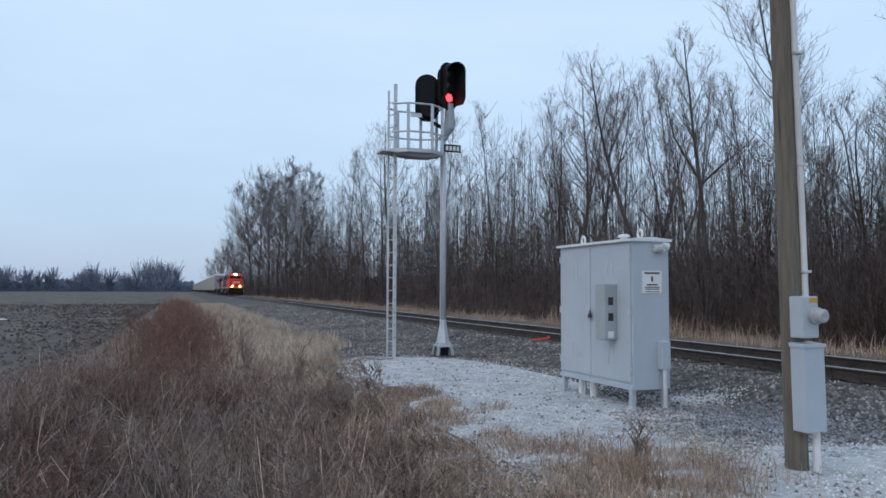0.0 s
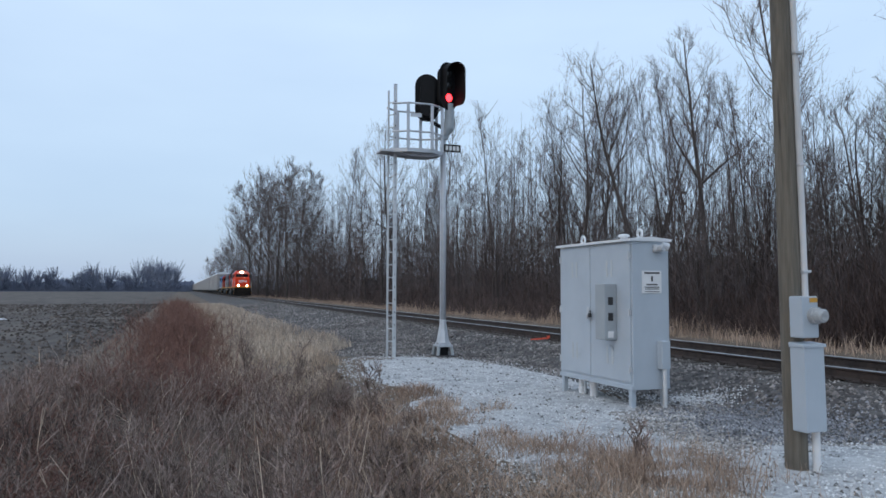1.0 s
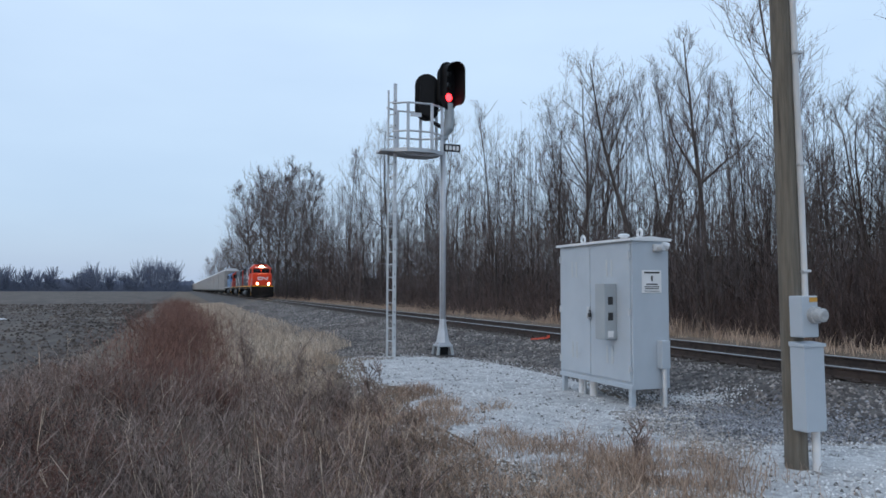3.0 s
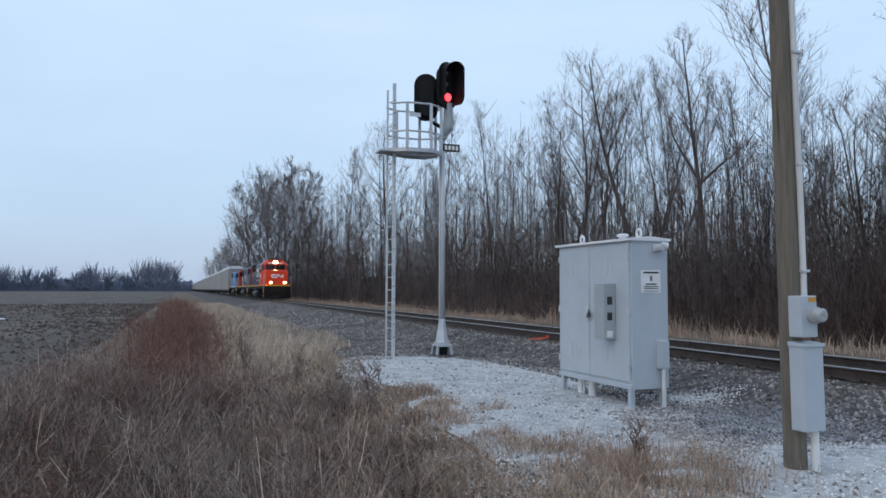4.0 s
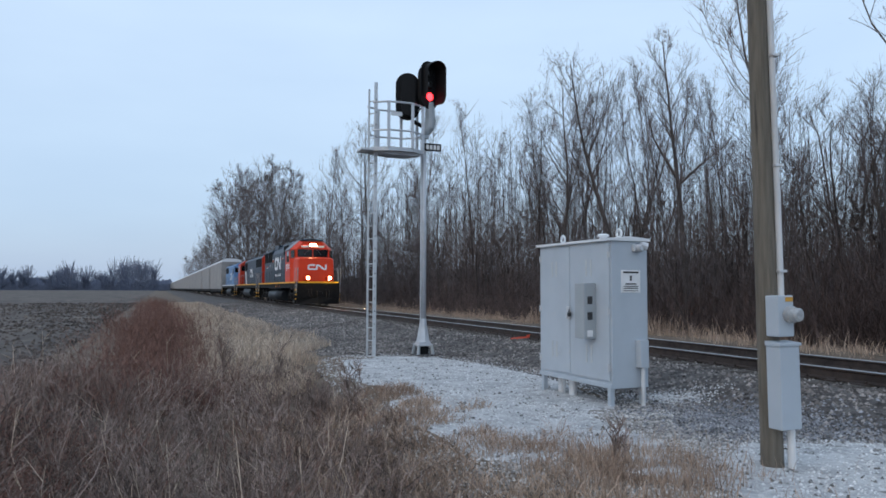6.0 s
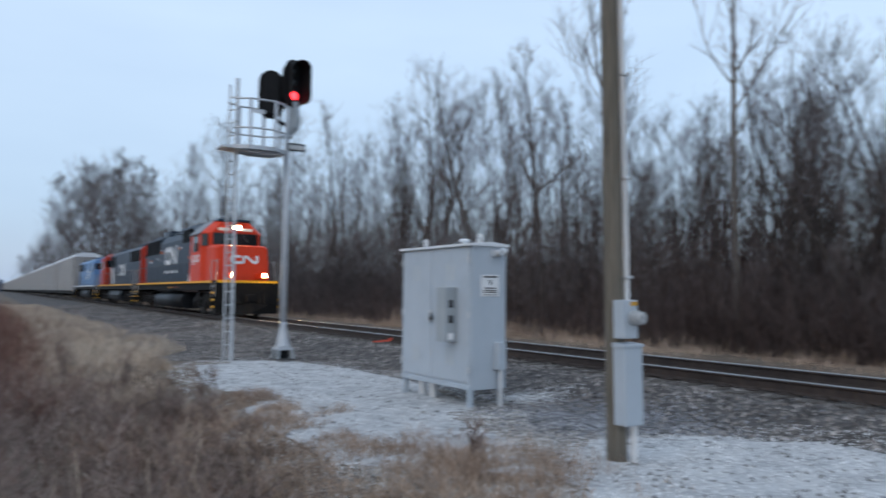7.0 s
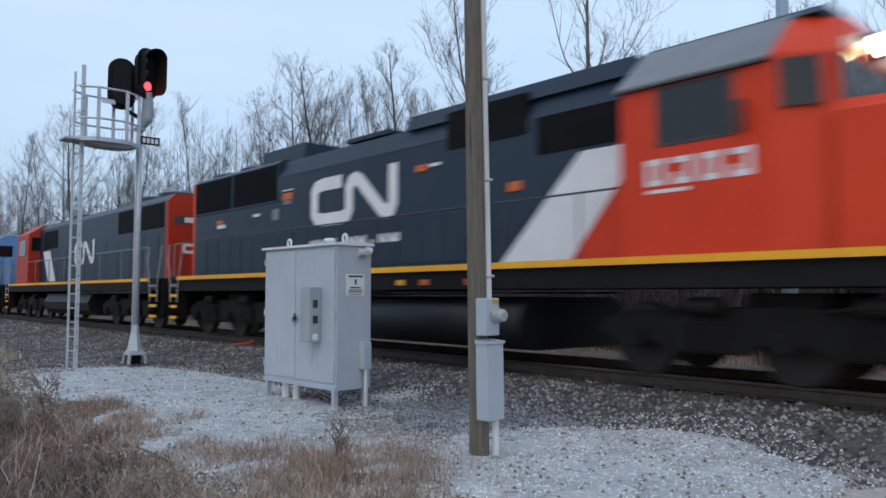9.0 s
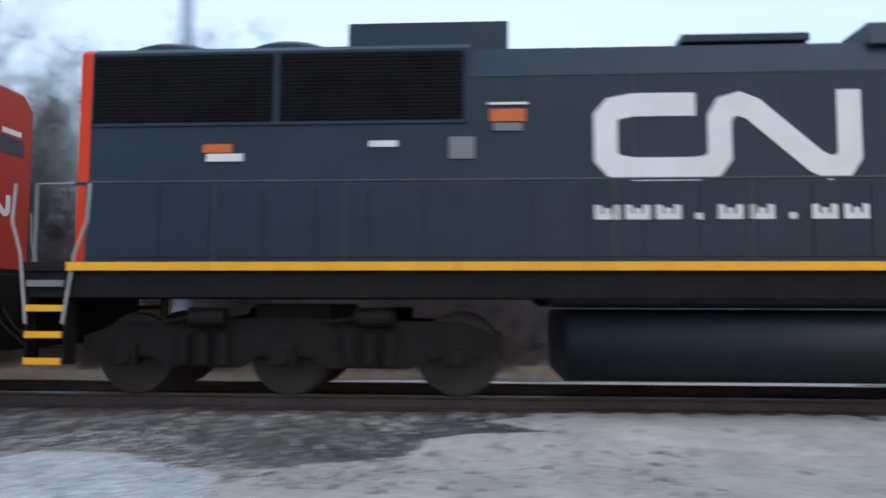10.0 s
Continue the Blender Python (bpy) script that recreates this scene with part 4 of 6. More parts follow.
    # roof gear
    for y in (20.05, 18.4):
        part("roof_fan", Geo().tube([(0, y, 4.45), (0, y, 4.62), (0, y, 4.70)], [0.72, 0.70, 0.55], 24), LOCOBLACK, L)
    part("exhaust_hatch", Geo().prism([(-0.55, 4.45), (-0.5, 4.94), (0.5, 4.94), (0.55, 4.45)], 1, 15.4, 17.55), LOCOBLACK, L)
    part("roof_hatch", Geo().box(-0.8, 11.6, 4.50, 0.8, 13.2, 4.60, 0.01), LOCOBLACK, L)
    part("roof_horn", Geo().tube([(0.1, 9.6, 4.72), (0.1, 9.2, 4.72)], [0.04, 0.11], 10).box(0.05, 9.5, 4.6, 0.15, 9.6, 4.72), LOCOGREY, L)
    # cab
    cabx = [(-1.5, 1.65), (-1.5, 4.02), (-0.84, 4.62), (0.84, 4.62), (1.5, 4.02), (1.5, 1.65)]
    cab = part("cab", Geo().prism(cabx, 1, 3.32, 5.42), LOCORED, L, "red cab")
    front = Geo()
    f0 = [(-1.5, 1.65), (-1.5, 4.02), (-0.84, 4.62), (0.84, 4.62), (1.5, 4.02), (1.5, 1.65)]
    f1 = [(-1.16, 1.65), (-1.16, 3.98), (-0.66, 4.50), (0.66, 4.50), (1.16, 3.98), (1.16, 1.65)]
    front.add([(x, 3.32, z) for x, z in f0] + [(x, 2.62 + 0.10 * (z - 1.65) / 2.8, z) for x, z in f1], [tuple(range(6, 12))] + [(i, (i + 1) % 6, 6 + (i + 1) % 6, 6 + i) for i in range(6)])
    part("cab_front", front, LOCORED, L)
    part("cab_roof_band", Geo().prism([(-0.86, 4.60), (-0.74, 4.71), (0.74, 4.71), (0.86, 4.60)], 1, 2.92, 5.44), LOCOBLACK, L)
    for s in (-1, 1):
        a, b = sorted((s * 1.49, s * 1.508))
        part("side_window", Geo().box(a, 3.82, 3.14, b, 4.80, 3.86), GLASS, cab, "dark cab side window")
        a, b = sorted((s * 1.49, s * 1.515))
        part("window_frame", Geo().box(a, 3.77, 3.10, b, 4.85, 3.14).box(a, 3.77, 3.86, b, 4.85, 3.90).box(a, 3.77, 3.14, b, 3.82, 3.86).box(a, 4.80, 3.14, b, 4.85, 3.86), INK, cab)
        part("quarter_window", Geo().add([(s * 1.468, 3.22, 3.36), (s * 1.27, 2.82, 3.36), (s * 1.27, 2.84, 3.92), (s * 1.468, 3.23, 3.92), (s * 1.492, 3.20, 3.35), (s * 1.29, 2.79, 3.35), (s * 1.29, 2.81, 3.93), (s * 1.492, 3.21, 3.93)], [(0, 1, 2, 3), (7, 6, 5, 4), (0, 4, 5, 1), (1, 5, 6, 2), (2, 6, 7, 3), (3, 7, 4, 0)]), GLASS, cab)
        # the sky's reflection on the dark roof slope is put into its grey
        part("roof_slope", Geo().prism([(s * 0.80, 4.665), (s * 1.56, 3.985), (s * 1.56, 3.945), (s * 1.50, 3.965), (s * 0.80, 4.60)], 1, 3.30, 5.46), LOCOGREY, L, "sloping edge of the dark cab roof, sky sheen put into its grey")
        part("rain_gutter", Geo().box(min(s * 1.50, s * 1.57), 3.30, 3.92, max(s * 1.50, s * 1.57), 5.46, 3.95), INK, L)
        for k in range(4):
            y = 5.02 - 0.40 * k
            fig = Geo()
            for y0, z0, y1, z1 in ((y - 0.27, 2.86, y, 2.94), (y - 0.27, 2.58, y, 2.66), (y - 0.27, 2.66, y - 0.19, 2.86), (y - 0.08, 2.66, y, 2.74 if k % 2 else 2.86)):
                fig.box(min(s * 1.49, s * 1.51), y0, z0, max(s * 1.49, s * 1.51), y1, z1)
            part("cab_figure", fig, LOCOWHITE, cab)
        part("cab_line", Geo().box(min(s * 1.5, s * 1.51), 4.4, 2.48, max(s * 1.5, s * 1.51), 5.0, 2.53), LOCOWHITE, cab)
        part("mirror", Geo().box(min(s * 1.53, s * 1.70), 3.62, 3.1, max(s * 1.53, s * 1.70), 3.66, 3.5, 0.01).rod((s * 1.49, 3.64, 3.3), (s * 1.55, 3.64, 3.3), 0.015), INK, cab)
        g = Geo().box(min(s * 0.04, s * 1.08), 2.64, 3.42, max(s * 0.04, s * 1.08), 2.75, 3.98, 0.008)
        part("windshield", g, GLASS, cab, "dark windshield pane")
        part("number_board", Geo().box(min(s * 0.28, s * 0.82), 2.62, 4.10, max(s * 0.28, s * 0.82), 2.74, 4.24, 0.01), NUMBERBOARD, cab, "lit white number board")
        part("wiper", Geo().rod((s * 0.25, 2.59, 4.0), (s * 0.6, 2.58, 3.55), 0.012, 5), INK, cab)
    hl = part("headlight_case", Geo().box(-0.24, 2.58, 4.14, 0.24, 2.76, 4.40, 0.03), INK, cab)
    for x in (-0.12, 0.12):
        part("headlight", Geo().tube([(x, 2.60, 4.27), (x, 2.565, 4.27)], [0.10, 0.10], 18), HEADLAMP, hl, "glowing warm headlight")
    # nose
    nose = Geo()
    a0 = [(-1.36, 1.65), (-1.36, 3.22), (-1.24, 3.37), (1.24, 3.37), (1.36, 3.22), (1.36, 1.65)]
    a1 = [(-1.24, 1.65), (-1.20, 3.16), (-1.06, 3.29), (1.06, 3.29), (1.20, 3.16), (1.24, 1.65)]
    nose.add([(x, 2.66, z) for x, z in a0] + [(x * 1.05, 1.58, z + (0.05 if z > 2 else 0)) for x, z in a1] + [(x, 1.24 + 0.10 * (z - 1.65), z) for x, z in a1], [tuple(range(12, 18))] + [(6 * r + i, 6 * r + (i + 1) % 6, 6 * r + 6 + (i + 1) % 6, 6 * r + 6 + i) for r in (0, 1) for i in range(6)])
    nz = part("nose", nose, LOCORED, L, "broad red nose")
    g = Geo()
    path = [(-0.60 + 1.34 * u, 2.46 + 0.40 * v) for u, v in EMBLEM]
    rb = ribbon(path, 0.125, 0.0)
    rb.v = [(y, 1.24 + 0.10 * (z - 1.65) - 0.012 + x, z) for x, y, z in rb.v]
    part("nose_emblem", rb, LOCOWHITE, nz, "white ribbon emblem")
    for s in (-1, 1):
        dl = part("ditch_light_case", Geo().box(s * 0.75 - 0.13, 0.36, 1.75, s * 0.75 + 0.13, 1.30, 2.03, 0.02), LOCORED, L)
        part("ditch_light", Geo().tube([(s * 0.75, 0.37, 1.90), (s * 0.75, 0.325, 1.90)], [0.095, 0.095], 18), HEADLAMP, dl, "glowing warm ditch light")
        end_steps(L, 0.5, 1.0, s)
        end_steps(L, 20.82, 21.28, s)
        part("front_handrail", Geo().tube([(s * 1.40, 0.5, 1.6), (s * 1.40, 0.5, 2.45), (s * 1.38, 0.7, 2.55), (s * 1.34, 1.4, 2.55)], [0.018] * 4, 8), LOCOGREY, L)
        part("rear_handrail", Geo().tube([(s * 1.42, 21.25, 1.6), (s * 1.42, 21.25, 2.62), (s * 1.42, 20.6, 2.62)], [0.024] * 3, 8), LOCOGREY, L)
    part("end_plate", Geo().box(-1.40, 0.42, 1.55, 1.40, 0.48, 1.66, 0.01), YELLOW, L, "yellow front end plate")
    part("pilot", Geo().box(-1.38, 0.44, 0.55, 1.38, 0.58, 1.55, 0.02), UNDER, L)
    part("snow_plough", Geo().add([(-1.45, 0.57, 0.12), (0, 0.17, 0.12), (1.45, 0.57, 0.12), (1.45, 0.57, 0.72), (0, 0.47, 0.72), (-1.45, 0.57, 0.72), (-1.45, 0.65, 0.12), (0, 0.25, 0.12), (1.45, 0.65, 0.12), (1.45, 0.65, 0.72), (0, 0.55, 0.72), (-1.45, 0.65, 0.72)], [(0, 1, 4, 5), (1, 2, 3, 4), (6, 11, 10, 7), (7, 10, 9, 8), (0, 6, 7, 1), (1, 7, 8, 2), (5, 4, 10, 11), (4, 3, 9, 10), (0, 5, 11, 6), (2, 8, 9, 3)]), UNDER, L, "black snow plough")
    part("rear_pilot", Geo().box(-1.35, 21.25, 0.6, 1.35, 21.38, 1.6, 0.02), UNDER, L)
    coupler(L, 0.45, -1)
    coupler(L, 21.35, 1)
    # fuel tank and air reservoirs
    side = [(1.0 + 0.46 * math.sin(radians(a)), 0.65 - 0.43 * math.cos(radians(a))) for a in range(0, 181, 12)]
    tank = [(-x, z) for x, z in side] + list(reversed(side))
    part("fuel_tank", Geo().prism(tank, 1, 7.4, 14.75), TANKPAINT, L, "long black fuel tank", True)
    for s in (-1, 1):
        part("air_reservoir", Geo().tube([(s * 1.22, 10.9, 1.28), (s * 1.22, 11.0, 1.28), (s * 1.22, 14.9, 1.28), (s * 1.22, 15.0, 1.28)], [0.10, 0.17, 0.17, 0.10], 16), TANKPAINT, L)
        for y, m in ((8.4, STICKER), (9.6, STICKER), (10.3, YELLOW)):
            part("valve", Geo().box(min(s * 1.40, s * 1.46), y, 1.30, max(s * 1.40, s * 1.46), y + 0.22, 1.40, 0.01), m, L)
        part("brake_pipe", Geo().rod((s * 1.42, 7.5, 1.16), (s * 1.42, 10.8, 1.16), 0.02, 6), UNDER, L)
    truck(L, (1.35, 3.35, 5.5))
    truck(L, (16.05, 18.2, 20.2))
    return L


def hood_locomotive(name, label, body, cabm, end, sillm, flip):
    """A plainer road switcher: narrow hood, full-width cab, walkway and hand rails."""
    L = thing(name, pose(D, 170, 0), label, "locomotive")
    n = 20.6
    ya = (lambda y: n - y) if flip else (lambda y: y)

    def bx(x0, y0, z0, x1, y1, z1, b=0.0):
        p, q = sorted((ya(y0), ya(y1)))
        return Geo().box(x0, p, z0, x1, q, z1, b)

    def pr(out, y0, y1):
        p, q = sorted((ya(y0), ya(y1)))
        return Geo().prism(out, 1, p, q)
    part("underframe", bx(-1.5, 0.05, 1.25, 1.5, n - 0.05, 1.62), UNDER, L)
    part("sill_stripe", bx(-1.53, 0.8, 1.53, -1.502, n - 0.8, 1.63), sillm, L)
    part("sill_stripe", bx(1.502, 0.8, 1.53, 1.53, n - 0.8, 1.63), sillm, L)
    hood = [(-0.98, 1.63), (-0.98, 4.15), (-0.75, 4.38), (0.75, 4.38), (0.98, 4.15), (0.98, 1.63)]
    part("hood", pr(hood, 4.4, n - 0.85), body, L)
    part("hood_end", pr(hood, n - 0.85, n - 0.65), end, L, "red hood end")
    for s in (-1, 1):
        a, b = sorted((s * 0.97, s * 0.995))
        part("hood_grille", bx(a, n - 5.3, 3.3, b, n - 1.0, 4.1), GRILLE, L)
        part("hood_grille", bx(a, 5.2, 3.2, b, 7.4, 4.0), GRILLE, L)
        part("hand_rail", Geo().tube([(s * 1.46, ya(1.0), 2.62), (s * 1.46, ya(n - 1.0), 2.62)], [0.02, 0.02], 6), LOCOGREY, L)
        for k in range(9):
            y = ya(1.2 + k * (n - 2.4) / 8)
            part("rail_stanchion", Geo().rod((s * 1.46, y, 1.6), (s * 1.46, y, 2.62), 0.018, 6), LOCOGREY, L)
        for k in range(11):
            y = ya(5.0 + k * 1.3)
            part("hood_door", bx(min(s * 0.97, s * 0.99), 5.0 + k * 1.3, 1.7, max(s * 0.97, s * 0.99), 6.2 + k * 1.3, 3.1), body, L)
        end_steps(L, min(ya(0.15), ya(0.7)), max(ya(0.15), ya(0.7)), s)
        end_steps(L, min(ya(n - 0.7), ya(n - 0.15)), max(ya(n - 0.7), ya(n - 0.15)), s)
    part("cab", pr([(-1.48, 1.63), (-1.48, 3.95), (-0.8, 4.42), (0.8, 4.42), (1.48, 3.95), (1.48, 1.63)], 2.2, 4.4), cabm, L)
    part("nose", bx(-0.95, 0.7, 1.63, 0.95, 2.2, 3.1, 0.08), cabm, L)
    for s in (-1, 1):
        a, b = sorted((s * 1.47, s * 1.495))
        part("cab_window", bx(a, 2.7, 2.95, b, 3.9, 3.7), GLASS, L)
        for q in ((2.18,), (4.42,)):
            part("end_window", bx(min(s * 0.5, s * 1.35), q[0] - 0.02, 3.2, max(s * 0.5, s * 1.35), q[0] + 0.02, 3.8), GLASS, L)
    y0, y1 = (ya(12.6), ya(10.0))
    e0, e1 = max(y0, y1), min(y0, y1)
    part("side_emblem", emblem(e0, e1, 2.3, 3.3, -0.997), LOCOWHITE, L)
    part("white_band", Geo().add([(-0.993, ya(7.2), 1.7), (-0.993, ya(6.0), 1.7), (-0.993, ya(5.0), 3.1), (-0.993, ya(6.2), 3.1), (-0.985, ya(7.2), 1.7), (-0.985, ya(6.0), 1.7), (-0.985, ya(5.0), 3.1), (-0.985, ya(6.2), 3.1)], [(0, 1, 2, 3), (7, 6, 5, 4), (0, 4, 5, 1), (1, 5, 6, 2), (2, 6, 7, 3), (3, 7, 4, 0)]), LOCOWHITE, L)
    for y in (n - 2.2, n - 3.9, 8.6):
        part("roof_fan", Geo().tube([(0, ya(y), 4.36), (0, ya(y), 4.55), (0, ya(y), 4.62)], [0.7, 0.68, 0.5], 20), LOCOBLACK, L)
    em = ribbon([(-0.5 + 1.0 * u, 2.45 + 0.32 * v) for u, v in EMBLEM], 0.1, 0.0)
    ye = ya(n - 0.65) + (-0.012 if flip else 0.005)
    em.v = [(y, ye + x, z) for x, y, z in em.v]
    part("end_emblem", em, LOCOWHITE, L)
    part("end_board", Geo().box(-0.78, ye + 0.004, 3.40, 0.78, ye + 0.024, 3.66), INK, L, "black board with pale figures")
    part("end_number", Geo().box(-0.45, ye, 3.45, 0.1, ye + 0.02, 3.62).box(0.25, ye, 3.7, 0.7, ye + 0.02, 3.78), LOCOWHITE, L)
    for y, d in ((0.05, -1), (n - 0.05, 1)):
        part("pilot", Geo().box(-1.35, y - 0.06, 0.5, 1.35, y + 0.06, 1.55, 0.02), UNDER, L)
        coupler(L, y, d)
    part("fuel_tank", Geo().prism([(-1.35, 0.5), (-1.42, 0.8), (-1.25, 1.15), (1.25, 1.15), (1.42, 0.8), (1.35, 0.5), (1.0, 0.3), (-1.0, 0.3)], 1, 7.2, 13.4), TANKPAINT, L)
    truck(L, (1.7, 3.7, 5.8))
    truck(L, (n - 5.8, n - 3.7, n - 1.7))
    return L


def autorack():
    A = thing("autorack_car", pose(D, 300, 0), "tall grey-tan covered car carrier with a white roof", "rail car", "car carriers behind the engines")
    n = 27.0
    part("underframe", Geo().box(-1.4, 0.1, 0.7, 1.4, n - 0.1, 1.15), UNDER, A)
    part("shell", Geo().box(-1.46, 0.35, 1.1, 1.46, n - 0.35, 5.25), RACKSIDE, A)
    part("roof", Geo().prism([(-1.52, 5.2), (-1.35, 5.5), (-0.7, 5.72), (0.7, 5.72), (1.35, 5.5), (1.52, 5.2)], 1, 0.3, n - 0.3), RACKROOF, A, "white corrugated roof")
    for s in (-1, 1):
        for k in range(14):
            y = 0.5 + k * (n - 1.0) / 14
            part("side_panel", Geo().box(min(s * 1.45, s * 1.50), y + 0.06, 1.2, max(s * 1.45, s * 1.50), y + (n - 1.0) / 14 - 0.06, 5.15), RACKSIDE, A)
        part("rub_rail", Geo().box(min(s * 1.45, s * 1.53), 0.35, 2.9, max(s * 1.45, s * 1.53), n - 0.35, 3.0), RACKSIDE, A)
    for y in (0.3, n - 0.35):
        part("end_door", Geo().box(-1.44, y, 1.2, -0.02, y + 0.05, 5.1, 0.01).box(0.02, y, 1.2, 1.44, y + 0.05, 5.1, 0.01), RACKSIDE, A)
    for y in (2.6, n - 2.6):
        t = part("truck", Geo().box(-1.1, y - 1.2, 0.35, -0.95, y + 1.2, 0.65, 0.05).box(0.95, y - 1.2, 0.35, 1.1, y + 1.2, 0.65, 0.05).box(-1, y - 0.3, 0.4, 1, y + 0.3, 0.75), UNDER, A)
        for dy in (-0.88, 0.88):
            part("wheelset", Geo().tube([(-0.82, y + dy, 0.42), (-0.69, y + dy, 0.42)], [0.42, 0.44], 20).tube([(0.69, y + dy, 0.42), (0.82, y + dy, 0.42)], [0.44, 0.42], 20).rod((-0.7, y + dy, 0.42), (0.7, y + dy, 0.42), 0.08), WHEELSTEEL, A)
    for y, d in ((0.1, -1), (n - 0.1, 1)):
        coupler(A, y, d)
    return A


TRAIN = [(lead_locomotive(), 0.0)]
TRAIN.append((hood_locomotive("second_locomotive", "dark hood locomotive with a red cab, running backwards", LOCOBLACK, LOCODULLRED, LOCODULLRED, YELLOW, True), 22.25))
TRAIN.append((hood_locomotive("blue_locomotive", "blue hood locomotive coupled behind the dark one", LOCOBLUE, LOCOBLUE, LOCOBLUE, LOCOWHITE, False), 44.2))
rack = autorack()
TRAIN.append((rack, 66.2))
for k in range(1, 22):
    TRAIN.append((copy_thing(rack, pose(D, 300 + 28.2 * k, 0)), 66.2 + 28.2 * k))


# ---- trees and brush ----
def limb(g, base, way, length, r, rnd, bend=0.18, n=4, sides=5, lift=0.0):
    """A wavering, tapered limb; returns its points and directions."""
    pts, d = [base], way.normalized()
    for _ in range(n):
        d = (d + Vector((rnd.uniform(-bend, bend), rnd.uniform(-bend, bend), rnd.uniform(-bend, bend) * 0.6 + lift))).normalized()
        pts.append(pts[-1] + d * (length / n))
    radii = [max(0.0035, r * (1 - 0.78 * i / n)) for i in range(n + 1)]
    tube_raw(g, pts, radii, sides)
    return pts, radii


def tube_raw(g, pts, radii, sides):
    """A quick open tube."""
    k, n = len(g.v), len(pts)
    d = pts[-1] - pts[0]
    u = d.orthogonal().normalized()
    w = d.cross(u).normalized()
    ring = [(math.cos(2 * math.pi * s / sides), math.sin(2 * math.pi * s / sides)) for s in range(sides)]
    for p, r in zip(pts, radii):
        for c, s in ring:
            g.v.append((p.x + (u.x * c + w.x * s) * r, p.y + (u.y * c + w.y * s) * r, p.z + (u.z * c + w.z * s) * r))
    for i in range(n - 1):
        for s in range(sides):
            t = (s + 1) % sides
            g.f.append((k + i * sides + s, k + i * sides + t, k + (i + 1) * sides + t, k + (i + 1) * sides + s))


def blade_raw(g, p, q, a, b, rnd):
    """A single thin sliver of twig, too fine to show its roundness."""
    k, w = len(g.v), Vector((rnd.uniform(-1, 1), rnd.uniform(-1, 1), rnd.uniform(-0.3, 0.3))).normalized()
    g.v += [tuple(p - w * a), tuple(p + w * a), tuple(q + w * b), tuple(q - w * b)]
    g.f.append((k, k + 1, k + 2, k + 3))


def side_way(d, rnd, spread, up):
    q = Vector((rnd.uniform(-1, 1), rnd.uniform(-1, 1), rnd.uniform(-0.3, 0.6)))
    q = (q - d * q.dot(d)).normalized()
    return (d * math.cos(spread) + q * math.sin(spread) + Vector((0, 0, up))).normalized()


def sprig(g, p, d, length, w, rnd, n=2):
    """A fine twig: a bent sliver, too thin to show its roundness; returns its points."""
    side = Vector((rnd.uniform(-1, 1), rnd.uniform(-1, 1), rnd.uniform(-0.4, 0.4))).normalized()
    pts = [p]
    for _ in range(n):
        d = (d + Vector((rnd.uniform(-0.25, 0.25), rnd.uniform(-0.25, 0.25), rnd.uniform(-0.12, 0.22)))).normalized()
        pts.append(pts[-1] + d * (length / n))
    k = len(g.v)
    for i, q in enumerate(pts):
        a = w * (1 - 0.7 * i / n)
        g.v.append((q.x - side.x * a, q.y - side.y * a, q.z - side.z * a))
        g.v.append((q.x + side.x * a, q.y + side.y * a, q.z + side.z * a))
    for i in range(n):
        g.f.append((k + 2 * i, k + 2 * i + 1, k + 2 * i + 3, k + 2 * i + 2))
    return pts


def along(pts, f):
    n = len(pts) - 1
    i = min(n - 1, int(f * n))
    return pts[i].lerp(pts[i + 1], f * n - i), (pts[i + 1] - pts[i]).normalized(), i


